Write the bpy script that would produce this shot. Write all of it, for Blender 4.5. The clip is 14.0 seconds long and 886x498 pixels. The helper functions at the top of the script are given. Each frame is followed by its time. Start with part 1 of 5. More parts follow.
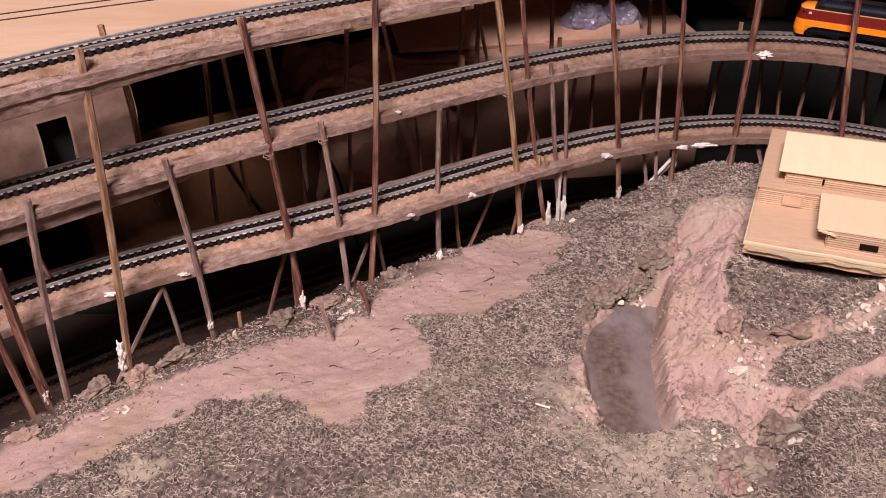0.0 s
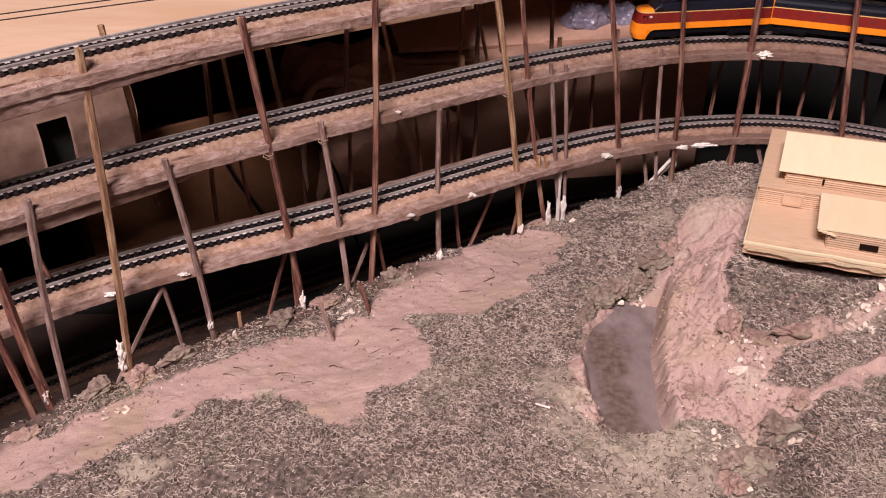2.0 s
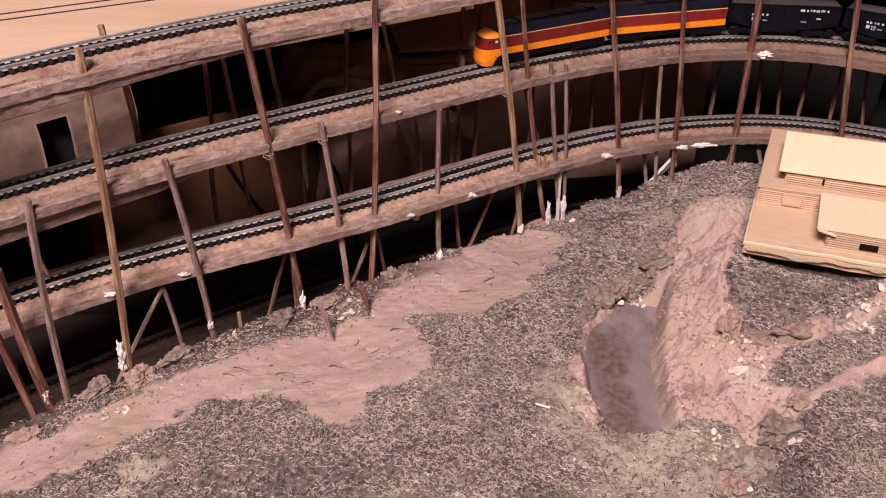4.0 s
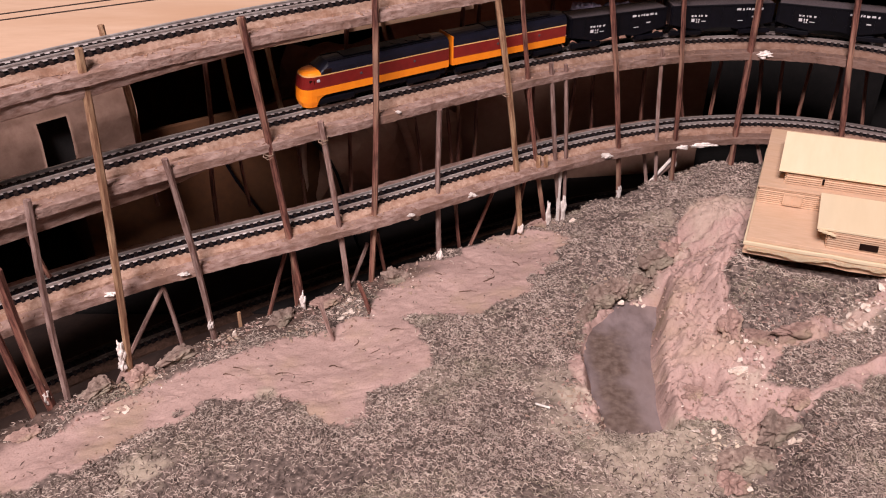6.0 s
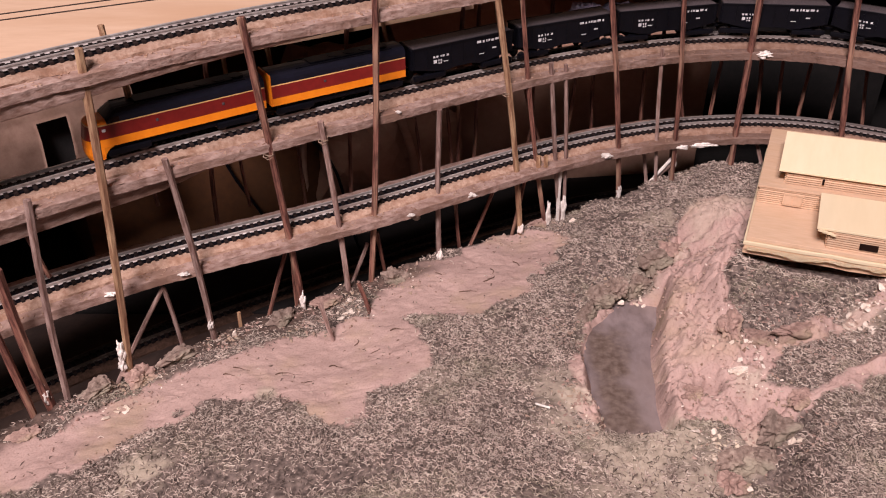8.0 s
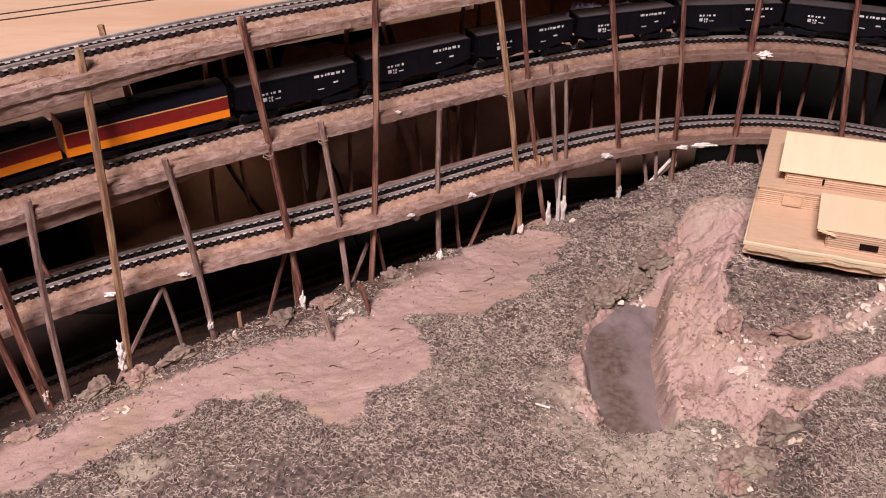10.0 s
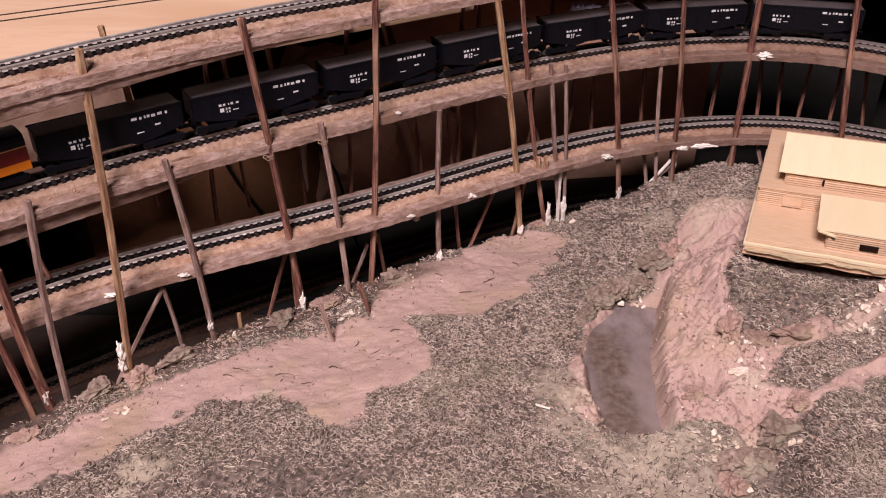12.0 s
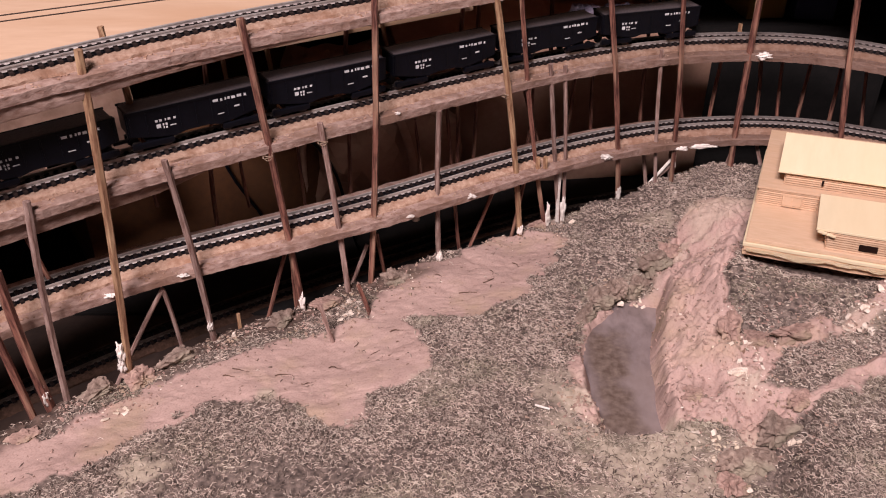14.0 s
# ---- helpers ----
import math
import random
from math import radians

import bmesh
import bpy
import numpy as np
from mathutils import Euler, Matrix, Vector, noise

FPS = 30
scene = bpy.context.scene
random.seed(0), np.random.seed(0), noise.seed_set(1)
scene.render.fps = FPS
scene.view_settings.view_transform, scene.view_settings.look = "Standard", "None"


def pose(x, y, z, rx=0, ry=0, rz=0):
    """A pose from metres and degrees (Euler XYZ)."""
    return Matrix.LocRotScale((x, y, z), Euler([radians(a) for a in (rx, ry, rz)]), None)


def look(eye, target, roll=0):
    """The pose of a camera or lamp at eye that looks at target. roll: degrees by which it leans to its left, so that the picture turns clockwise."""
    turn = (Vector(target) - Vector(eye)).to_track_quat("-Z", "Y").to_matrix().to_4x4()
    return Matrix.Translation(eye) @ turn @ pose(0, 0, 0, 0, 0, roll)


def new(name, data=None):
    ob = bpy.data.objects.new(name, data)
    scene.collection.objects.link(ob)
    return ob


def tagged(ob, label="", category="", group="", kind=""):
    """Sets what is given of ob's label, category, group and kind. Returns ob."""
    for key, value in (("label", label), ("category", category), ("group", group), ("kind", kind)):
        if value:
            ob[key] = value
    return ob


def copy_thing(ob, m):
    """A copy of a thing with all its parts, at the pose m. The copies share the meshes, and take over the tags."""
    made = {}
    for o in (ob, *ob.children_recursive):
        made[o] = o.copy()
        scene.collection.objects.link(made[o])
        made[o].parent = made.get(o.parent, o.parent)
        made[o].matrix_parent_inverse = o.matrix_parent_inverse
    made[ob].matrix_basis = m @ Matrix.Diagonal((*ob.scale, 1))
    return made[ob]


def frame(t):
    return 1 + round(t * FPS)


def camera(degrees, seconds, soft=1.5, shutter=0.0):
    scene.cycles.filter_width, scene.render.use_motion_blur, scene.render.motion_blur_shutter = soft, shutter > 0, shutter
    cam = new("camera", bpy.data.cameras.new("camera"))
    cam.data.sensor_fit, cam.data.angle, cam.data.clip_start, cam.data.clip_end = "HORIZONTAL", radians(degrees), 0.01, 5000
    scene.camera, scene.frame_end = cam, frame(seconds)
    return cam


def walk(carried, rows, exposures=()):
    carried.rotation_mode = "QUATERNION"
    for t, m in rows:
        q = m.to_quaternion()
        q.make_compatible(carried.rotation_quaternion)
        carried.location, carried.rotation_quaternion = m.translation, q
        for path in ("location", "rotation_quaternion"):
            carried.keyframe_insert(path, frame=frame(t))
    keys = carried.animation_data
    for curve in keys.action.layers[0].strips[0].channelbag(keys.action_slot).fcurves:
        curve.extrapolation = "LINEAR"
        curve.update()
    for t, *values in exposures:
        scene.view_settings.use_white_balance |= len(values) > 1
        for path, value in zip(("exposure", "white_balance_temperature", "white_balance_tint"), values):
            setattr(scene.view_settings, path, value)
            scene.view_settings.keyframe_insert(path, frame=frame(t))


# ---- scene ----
cam = camera(55.18, 14.0, soft=1.1)


def eye(dx=0.0, dy=0.0):
    """The held camera's pose; dx, dy: small turns to the right and upwards in degrees."""
    return pose(0.0, 0.0, 0.45, 57.0 + dy, 0.0, -dx)


walk(cam, [(0.0, eye()), (11.6, eye()), (12.0, eye(0.0, 0.055)), (12.5, eye(0.0, 0.13)), (13.0, eye(0.02, 0.085)),
           (13.5, eye(0.04, 0.085)), (14.0, eye(0.035, 0.085))])

# ---- light ----
world = bpy.data.worlds.new("world")
scene.world = world
world.use_nodes = True
world.node_tree.nodes["Background"].inputs[0].default_value = (1.0, 0.72, 0.66, 1)
world.node_tree.nodes["Background"].inputs[1].default_value = 0.022
scene.view_settings.exposure = 0.0


def ceiling_lamp(name, place, target, size, watts, colour):
    data = bpy.data.lights.new(name, "AREA")
    data.shape, data.size, data.size_y = "RECTANGLE", size[0], size[1]
    data.energy, data.color = watts, colour
    ob = new(name, data)
    ob.matrix_world = look(place, target)
    return ob


ceiling_lamp("ceiling_light", (-0.36, -0.80, 1.70), (0.02, 0.36, 0.15), (0.6, 0.4), 69, (1.0, 0.855, 0.865))


# ---- materials ----
def material(name, base, dark, scale=200.0, rough=0.8, bump=0.3, stretch=(1, 1, 1), spots=None, spot_amount=0.35, metal=0.0, spread=0.15, spec=0.4, big=None, stain=None):
    """A surface of two tones with grain at two scales, relief optional blotches of a third tone, and a stain (from x,
    to x, tone, amount), a further tone mixed in towards greater x.
    """
    m = bpy.data.materials.new(name)
    m.use_nodes = True
    nt = m.node_tree
    n, l = nt.nodes, nt.links
    bsdf = n["Principled BSDF"]
    co = n.new("ShaderNodeTexCoord")
    mp = n.new("ShaderNodeMapping")
    mp.inputs["Scale"].default_value = stretch
    l.new(co.outputs["Object"], mp.inputs[0])
    fine = n.new("ShaderNodeTexNoise")
    fine.inputs["Scale"].default_value, fine.inputs["Detail"].default_value, fine.inputs["Roughness"].default_value = scale, 6, 0.65
    l.new(mp.outputs[0], fine.inputs["Vector"])
    broad = n.new("ShaderNodeTexNoise")
    broad.inputs["Scale"].default_value, broad.inputs["Detail"].default_value = big or scale / 9, 4
    l.new(mp.outputs[0], broad.inputs["Vector"])
    ramp = n.new("ShaderNodeValToRGB")
    ramp.color_ramp.elements[0].position, ramp.color_ramp.elements[1].position = 0.5 - spread, 0.5 + spread
    ramp.color_ramp.elements[0].color, ramp.color_ramp.elements[1].color = (*dark, 1), (*base, 1)
    l.new(fine.outputs[0], ramp.inputs[0])
    mix = n.new("ShaderNodeMix")
    mix.data_type = "RGBA"
    r2 = n.new("ShaderNodeValToRGB")
    r2.color_ramp.elements[0].position, r2.color_ramp.elements[1].position = 0.48, 0.66
    r2.color_ramp.elements[0].color = (0, 0, 0, 1)
    r2.color_ramp.elements[1].color = (spot_amount,) * 3 + (1,)
    l.new(broad.outputs[0], r2.inputs[0])
    l.new(r2.outputs[0], mix.inputs[0])
    l.new(ramp.outputs[0], mix.inputs[6])
    mix.inputs[7].default_value = (*(spots or dark), 1)
    info = n.new("ShaderNodeObjectInfo")
    vary = n.new("ShaderNodeHueSaturation")
    amount = n.new("ShaderNodeMapRange")
    amount.inputs[3].default_value, amount.inputs[4].default_value = 0.82, 1.14
    l.new(info.outputs["Random"], amount.inputs[0])
    l.new(amount.outputs[0], vary.inputs["Value"])
    tone = mix.outputs[2]
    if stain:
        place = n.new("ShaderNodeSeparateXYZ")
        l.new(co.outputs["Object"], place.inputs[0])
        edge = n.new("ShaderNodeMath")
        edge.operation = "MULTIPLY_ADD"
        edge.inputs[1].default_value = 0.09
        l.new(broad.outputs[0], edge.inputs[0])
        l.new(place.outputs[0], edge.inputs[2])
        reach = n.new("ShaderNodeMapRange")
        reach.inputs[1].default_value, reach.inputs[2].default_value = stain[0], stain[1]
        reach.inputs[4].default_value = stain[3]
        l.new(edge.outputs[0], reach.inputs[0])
        toned = n.new("ShaderNodeMix")
        toned.data_type = "RGBA"
        l.new(reach.outputs[0], toned.inputs[0])
        l.new(tone, toned.inputs[6])
        toned.inputs[7].default_value = (*stain[2], 1)
        tone = toned.outputs[2]
    l.new(tone, vary.inputs["Color"])
    l.new(vary.outputs[0], bsdf.inputs["Base Color"])
    bsdf.inputs["Roughness"].default_value = rough
    bsdf.inputs["Metallic"].default_value = metal
    bsdf.inputs["Specular IOR Level"].default_value = spec
    if bump:
        b = n.new("ShaderNodeBump")
        b.inputs["Strength"].default_value, b.inputs["Distance"].default_value = bump, 0.0008
        l.new(fine.outputs[0], b.inputs["Height"])
        l.new(b.outputs[0], bsdf.inputs["Normal"])
    return m


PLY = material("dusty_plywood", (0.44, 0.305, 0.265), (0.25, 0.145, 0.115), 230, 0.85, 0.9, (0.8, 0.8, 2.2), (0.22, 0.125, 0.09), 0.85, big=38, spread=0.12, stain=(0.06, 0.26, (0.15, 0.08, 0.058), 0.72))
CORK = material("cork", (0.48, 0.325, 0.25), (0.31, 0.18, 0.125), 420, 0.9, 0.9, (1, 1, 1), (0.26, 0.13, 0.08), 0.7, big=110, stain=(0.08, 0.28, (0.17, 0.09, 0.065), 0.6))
TIE = material("black_plastic_tie", (0.020, 0.012, 0.011), (0.010, 0.006, 0.006), 500, 0.7, 0.2, (1, 1, 1), (0.032, 0.02, 0.018), 0.4, spec=0.2)
# Dark copies of cork and rail: the lowest track's shade, painted in.
SHADED_CORK = material("shaded_cork", (0.085, 0.048, 0.035), (0.045, 0.025, 0.018), 420, 0.95, 0.9, (1, 1, 1), (0.03, 0.018, 0.013), 0.7, big=110, spec=0.1)
SHADED_RAIL = material("shaded_rail", (0.10, 0.075, 0.065), (0.05, 0.035, 0.03), 300, 0.6, 0.1, spec=0.2)
# Duller towards greater x, on a ramp like that of the decks.
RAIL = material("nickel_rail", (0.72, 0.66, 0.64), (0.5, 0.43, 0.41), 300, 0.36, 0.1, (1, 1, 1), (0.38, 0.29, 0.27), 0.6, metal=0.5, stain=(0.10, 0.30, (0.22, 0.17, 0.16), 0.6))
STICK = material("stained_stick", (0.23, 0.098, 0.072), (0.065, 0.022, 0.018), 240, 0.6, 0.6, (2.5, 2.5, 0.3), (0.46, 0.29, 0.2), 0.85, big=55, spread=0.1)
STICK_PALE = material("bare_stick", (0.50, 0.32, 0.19), (0.22, 0.105, 0.06), 240, 0.7, 0.6, (2.5, 2.5, 0.3), (0.16, 0.06, 0.035), 0.8, big=55, spread=0.12)
STICK_GREY = material("weathered_stick", (0.36, 0.25, 0.22), (0.15, 0.08, 0.065), 240, 0.8, 0.6, (2.5, 2.5, 0.3), (0.09, 0.035, 0.028), 0.8, big=55, spread=0.12)
GLUE = material("dried_white_glue", (0.82, 0.76, 0.72), (0.66, 0.57, 0.52), 500, 0.5, 0.6)
PINE = material("varnished_pine", (0.70, 0.485, 0.35), (0.58, 0.375, 0.25), 26, 0.5, 0.08, (1.5, 7, 1), (0.56, 0.345, 0.22), 0.7, spread=0.3)
CARD = material("brown_cardboard", (0.42, 0.25, 0.185), (0.36, 0.205, 0.15), 180, 0.9, 0.15, (1, 1, 1), (0.19, 0.105, 0.07), 0.5)
SHELL = material("plaster_shell", (0.40, 0.255, 0.20), (0.30, 0.18, 0.135), 140, 0.9, 0.4, (1, 1, 1), (0.19, 0.105, 0.07), 0.7)
DARK = material("void_black", (0.012, 0.009, 0.009), (0.006, 0.005, 0.005), 200, 0.95, 0.3)
ROOM = material("room_paint", (0.24, 0.205, 0.19), (0.21, 0.18, 0.165), 30, 0.9, 0.1)
BALSA = material("basswood_sheet", (0.78, 0.645, 0.45), (0.745, 0.605, 0.41), 60, 0.7, 0.06, (3, 0.5, 3), (0.82, 0.64, 0.41), 0.5)
BALSA_PALE = material("peeled_veneer", (0.84, 0.72, 0.53), (0.76, 0.62, 0.43), 200, 0.8, 0.2)
BALSA_WALL = material("basswood_siding", (0.66, 0.45, 0.31), (0.57, 0.37, 0.24), 150, 0.75, 0.15, (1, 1, 5), (0.60, 0.38, 0.24), 0.5)
BALSA_DECK = material("basswood_deck", (0.66, 0.455, 0.32), (0.59, 0.39, 0.26), 90, 0.7, 0.12, (1, 5, 1), (0.62, 0.40, 0.25), 0.5)
ORANGE = material("orange_paint", (0.86, 0.25, 0.012), (0.80, 0.21, 0.01), 300, 0.35, 0.05)
MAROON = material("maroon_paint", (0.20, 0.014, 0.012), (0.16, 0.011, 0.01), 300, 0.35, 0.05)
BLACK = material("black_plastic", (0.0045, 0.0045, 0.008), (0.003, 0.003, 0.005), 300, 0.45, 0.1, spec=0.14)
ROOF = material("dark_roof_paint", (0.010, 0.010, 0.020), (0.007, 0.007, 0.012), 300, 0.38, 0.05, spec=0.22)
COAL_TOP = material("hopper_top", (0.085, 0.068, 0.074), (0.05, 0.04, 0.045), 700, 0.6, 0.5)
STRIPE = material("pale_stripe", (0.80, 0.48, 0.20), (0.72, 0.42, 0.16), 300, 0.4, 0.0)
WHITE = material("white_print", (0.66, 0.64, 0.66), (0.5, 0.48, 0.5), 900, 0.6, 0.0)
GLASS = material("dark_window", (0.02, 0.008, 0.006), (0.012, 0.006, 0.005), 300, 0.5, 0.0, spec=0.1)
WHEEL = material("dark_wheel", (0.05, 0.04, 0.04), (0.03, 0.025, 0.025), 300, 0.4, 0.0, metal=0.5)
BARK = material("dry_twig", (0.16, 0.095, 0.065), (0.07, 0.038, 0.027), 500, 0.9, 0.4)


# ---- mesh helpers ----
def mesh_of(name, verts, faces, mat, smooth=False):
    me = bpy.data.meshes.new(name)
    me.from_pydata([tuple(v) for v in verts], [], [tuple(f) for f in faces])
    me.materials.append(mat)
    if smooth:
        me.polygons.foreach_set("use_smooth", [True] * len(me.polygons))
    me.update()
    return me


def part(name, bm, mat, parent=None, label=""):
    """Links a bmesh, or a ready mesh, as one mesh object under a thing or part."""
    if isinstance(bm, bpy.types.Mesh):
        me = bm
    else:
        me = bpy.data.meshes.new(name)
        bmesh.ops.recalc_face_normals(bm, faces=bm.faces)
        bm.to_mesh(me)
        bm.free()
        me.materials.append(mat)
    ob = new(name, me)
    if parent is not None:
        ob.parent = parent
    if label:
        ob["label"] = label
    return ob


def box(size, centre=(0, 0, 0), bevel=0.0, bm=None, turn=None):
    """A box with bevelled edges, added to bm."""
    made = bmesh.new()
    bmesh.ops.create_cube(made, size=1.0)
    bmesh.ops.scale(made, vec=size, verts=made.verts)
    if bevel:
        bmesh.ops.bevel(made, geom=made.edges[:], offset=bevel, segments=2, affect="EDGES", profile=0.6)
    m = Matrix.Translation(centre) @ (turn or Matrix())
    bmesh.ops.transform(made, matrix=m, verts=made.verts)
    if bm is None:
        return made
    me = bpy.data.meshes.new("scratch")
    made.to_mesh(me)
    made.free()
    bm.from_mesh(me)
    bpy.data.meshes.remove(me)
    return bm


def prism(outline, y0, y1, bevel=0.0):
    """An outline in x and z pushed from y0 to y1."""
    bm = bmesh.new()
    a = [bm.verts.new((x, y0, z)) for x, z in outline]
    b = [bm.verts.new((x, y1, z)) for x, z in outline]
    bm.faces.new(a)
    bm.faces.new(b[::-1])
    k = len(a)
    for i in range(k):
        bm.faces.new((a[i], b[i], b[(i + 1) % k], a[(i + 1) % k]))
    bmesh.ops.recalc_face_normals(bm, faces=bm.faces)
    if bevel:
        bmesh.ops.bevel(bm, geom=bm.edges[:], offset=bevel, segments=2, affect="EDGES", profile=0.6)
    return bm


def wheel_disc(r, width, y, segments=14):
    bm = bmesh.new()
    for rr, w in ((r, width * 0.5), (r * 0.86, width)):
        bmesh.ops.create_cone(bm, cap_ends=True, segments=segments, radius1=rr, radius2=rr, depth=w,
                              matrix=Matrix.Translation((0, y, 0)) @ Matrix.Rotation(radians(90), 4, "X"))
    return bm


# ---- the plan of the loop ----
CENTRE = (0.06, 0.17)
RADII = {"top": (0.0, 0.0, 0.0, 0.0678, 0.0955, 0.3286), "middle": (-0.0505, -0.139, -0.1082, 0.0974, 0.1565, 0.3445),
         "low": (-0.0271, -0.1164, -0.12, 0.112, 0.1674, 0.3363), "ground": (-0.0505, -0.139, -0.1082, 0.0974, 0.1565, 0.3785)}
LEVEL = {"top": 0.318, "middle": 0.26, "low": 0.1985, "ground": 0.124}
BENCH = 0.1173


def run(tier, inset=0.0, step=0.002):
    """The near rail's line from the far left round to behind the camera, as points with even steps. Beyond the fitted sweep it goes on in arcs."""
    a = np.radians(np.arange(-57.0, (10.0 if tier == "top" else 32.0) + 0.01, 0.5))
    r = np.polyval(RADII[tier], np.degrees(a) / 50)
    p = np.stack([CENTRE[0] + r * np.sin(a), CENTRE[1] + r * np.cos(a)], 1)
    if tier == "top":
        b = np.radians(np.arange(-27.0, 32.01, 0.5))
        rm = np.polyval(RADII["middle"], np.degrees(b) / 50)
        pm = np.stack([CENTRE[0] + rm * np.sin(b), CENTRE[1] + rm * np.cos(b)], 1)
        keep = np.degrees(a) < -27
        gap = p[keep][-1] - pm[0]
        fade = np.clip(1 - np.arange(len(b)) / 40, 0, 1)[:, None]
        p = np.concatenate([p[keep][:-1], pm + gap * fade])
    for _ in range(14):
        p[1:-1] = (p[:-2] + p[1:-1] * 2 + p[2:]) / 4

    def arc(start, way, turn, length, radius=0.30):
        out, h, q = [], math.atan2(way[1], way[0]), np.array(start)
        for _ in range(int(length / 0.002)):
            h += turn * 0.002 / radius
            q = q + 0.002 * np.array((math.cos(h), math.sin(h)))
            out.append(q)
        return np.array(out)

    left = arc(p[0], p[0] - p[4], 1, 0.55)[::-1]
    right = arc(p[-1], p[-1] - p[-5], -1, 1.0)
    p = np.concatenate([left, p, right])
    d = np.gradient(p, axis=0)
    d /= np.linalg.norm(d, axis=1)[:, None]
    p = p + np.stack([-d[:, 1], d[:, 0]], 1) * -inset
    s = np.concatenate([[0], np.cumsum(np.hypot(*np.diff(p, axis=0).T))])
    k = int(s[-1] / step)
    e = np.linspace(0, s[-1], k)
    return np.stack([np.interp(e, s, p[:, 0]), np.interp(e, s, p[:, 1])], 1)


def sweep(name, line, profile, z, mat, parent, label="", wobble=0.0, smooth=False):
    """A closed profile (outward, up) carried along a line of points, outward being away from the loop's inside."""
    d = np.gradient(line, axis=0)
    d /= np.linalg.norm(d, axis=1)[:, None]
    out = np.stack([-d[:, 1], d[:, 0]], 1)
    k, verts, faces = len(profile), [], []
    for i, (q, o) in enumerate(zip(line, out)):
        for j, (u, v) in enumerate(profile):
            w = w2 = 0.0
            if wobble:
                w = wobble * (noise.noise((q[0] * 45, q[1] * 45, j * 7.3 + z * 50)) + 0.8 * noise.noise((q[0] * 260, q[1] * 260, j * 5.1)))
                w2 = wobble * 0.45 * (noise.noise((q[0] * 50 + 9, q[1] * 50, j * 3.1 + z * 50)) + 0.8 * noise.noise((q[0] * 230, q[1] * 230 + 4, j * 2.7)))
            verts.append((q[0] + o[0] * (u + w), q[1] + o[1] * (u + w), z + v + w2))
        if i:
            b = i * k
            faces += [(b - k + j, b - k + (j + 1) % k, b + (j + 1) % k, b + j) for j in range(k)]
    faces += [tuple(range(k))[::-1], tuple(range((len(line) - 1) * k, len(line) * k))]
    ob = part(name, mesh_of(name, verts, faces, mat, smooth), mat, parent, label)
    return ob


# ---- room and bench ----
def slab(name, size, centre, mat, label, kind="structure", category="wall"):
    ob = part(name, box(size, centre, 0.002), mat)
    return tagged(ob, label, category, kind=kind)


slab("wall_back", (4.4, 0.1, 3.0), (0, 2.35, 0.7), ROOM, "plain dim room wall behind the layout")
slab("wall_front", (4.4, 0.1, 3.0), (0, -2.05, 0.7), ROOM, "plain room wall behind the viewer")
slab("wall_east", (0.1, 4.3, 3.0), (2.25, 0.15, 0.7), ROOM, "plain dim room wall")
slab("wall_west", (0.1, 4.3, 3.0), (-2.25, 0.15, 0.7), ROOM, "plain dim room wall")
slab("ceiling", (4.4, 4.4, 0.1), (0, 0.15, 2.25), ROOM, "plain painted ceiling", category="ceiling")
slab("floor", (4.4, 4.4, 0.1), (0, 0.15, -0.85), DARK, "dark floor under the layout", category="floor")
# Black sheet laid over the bench where only darkness shows.
slab("bench_cloth", (1.40, 0.62, 0.002), (0.1, 0.745, BENCH + 0.0012), DARK, "black sheet added on the bench for the darkness behind the tracks", category="cloth")
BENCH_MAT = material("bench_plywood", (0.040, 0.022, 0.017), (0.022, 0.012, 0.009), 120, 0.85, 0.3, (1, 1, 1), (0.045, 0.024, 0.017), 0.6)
bench = new("layout_bench")
tagged(bench, "brown plywood bench that carries the whole layout", "bench", kind="structure")
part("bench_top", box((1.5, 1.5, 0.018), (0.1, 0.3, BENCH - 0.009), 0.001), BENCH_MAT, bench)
for bx in (-0.6, 0.8):
    for by in (-0.4, 1.0):
        part("leg", box((0.06, 0.06, 0.921), (bx, by, -0.3395), 0.003), BENCH_MAT, bench)


# ---- track tiers ----
TIE_PITCH = 0.0043


def tie_mesh():
    bm = box((0.0019, 0.0160, 0.0016), (0, 0, 0), 0.00025)
    for y in (-0.0045, 0.0045):
        for x in (-1, 1):
            box((0.0019, 0.0012, 0.0006), (0, y + x * 0.0011, 0.0010), 0, bm)
    me = bpy.data.meshes.new("tie")
    bm.to_mesh(me)
    bm.free()
    me.materials.append(TIE)
    return me


TIE_MESH = tie_mesh()


def rail_profile(at):
    """The section of one rail: foot, web and head, its top at 0."""
    return [(at - 0.0009, -0.0020), (at + 0.0009, -0.0020), (at + 0.0003, -0.0015), (at + 0.0003, -0.0007), (at + 0.0005, -0.0006),
            (at + 0.0005, 0), (at - 0.0005, 0), (at - 0.0005, -0.0006), (at - 0.0003, -0.0007), (at - 0.0003, -0.0015)]


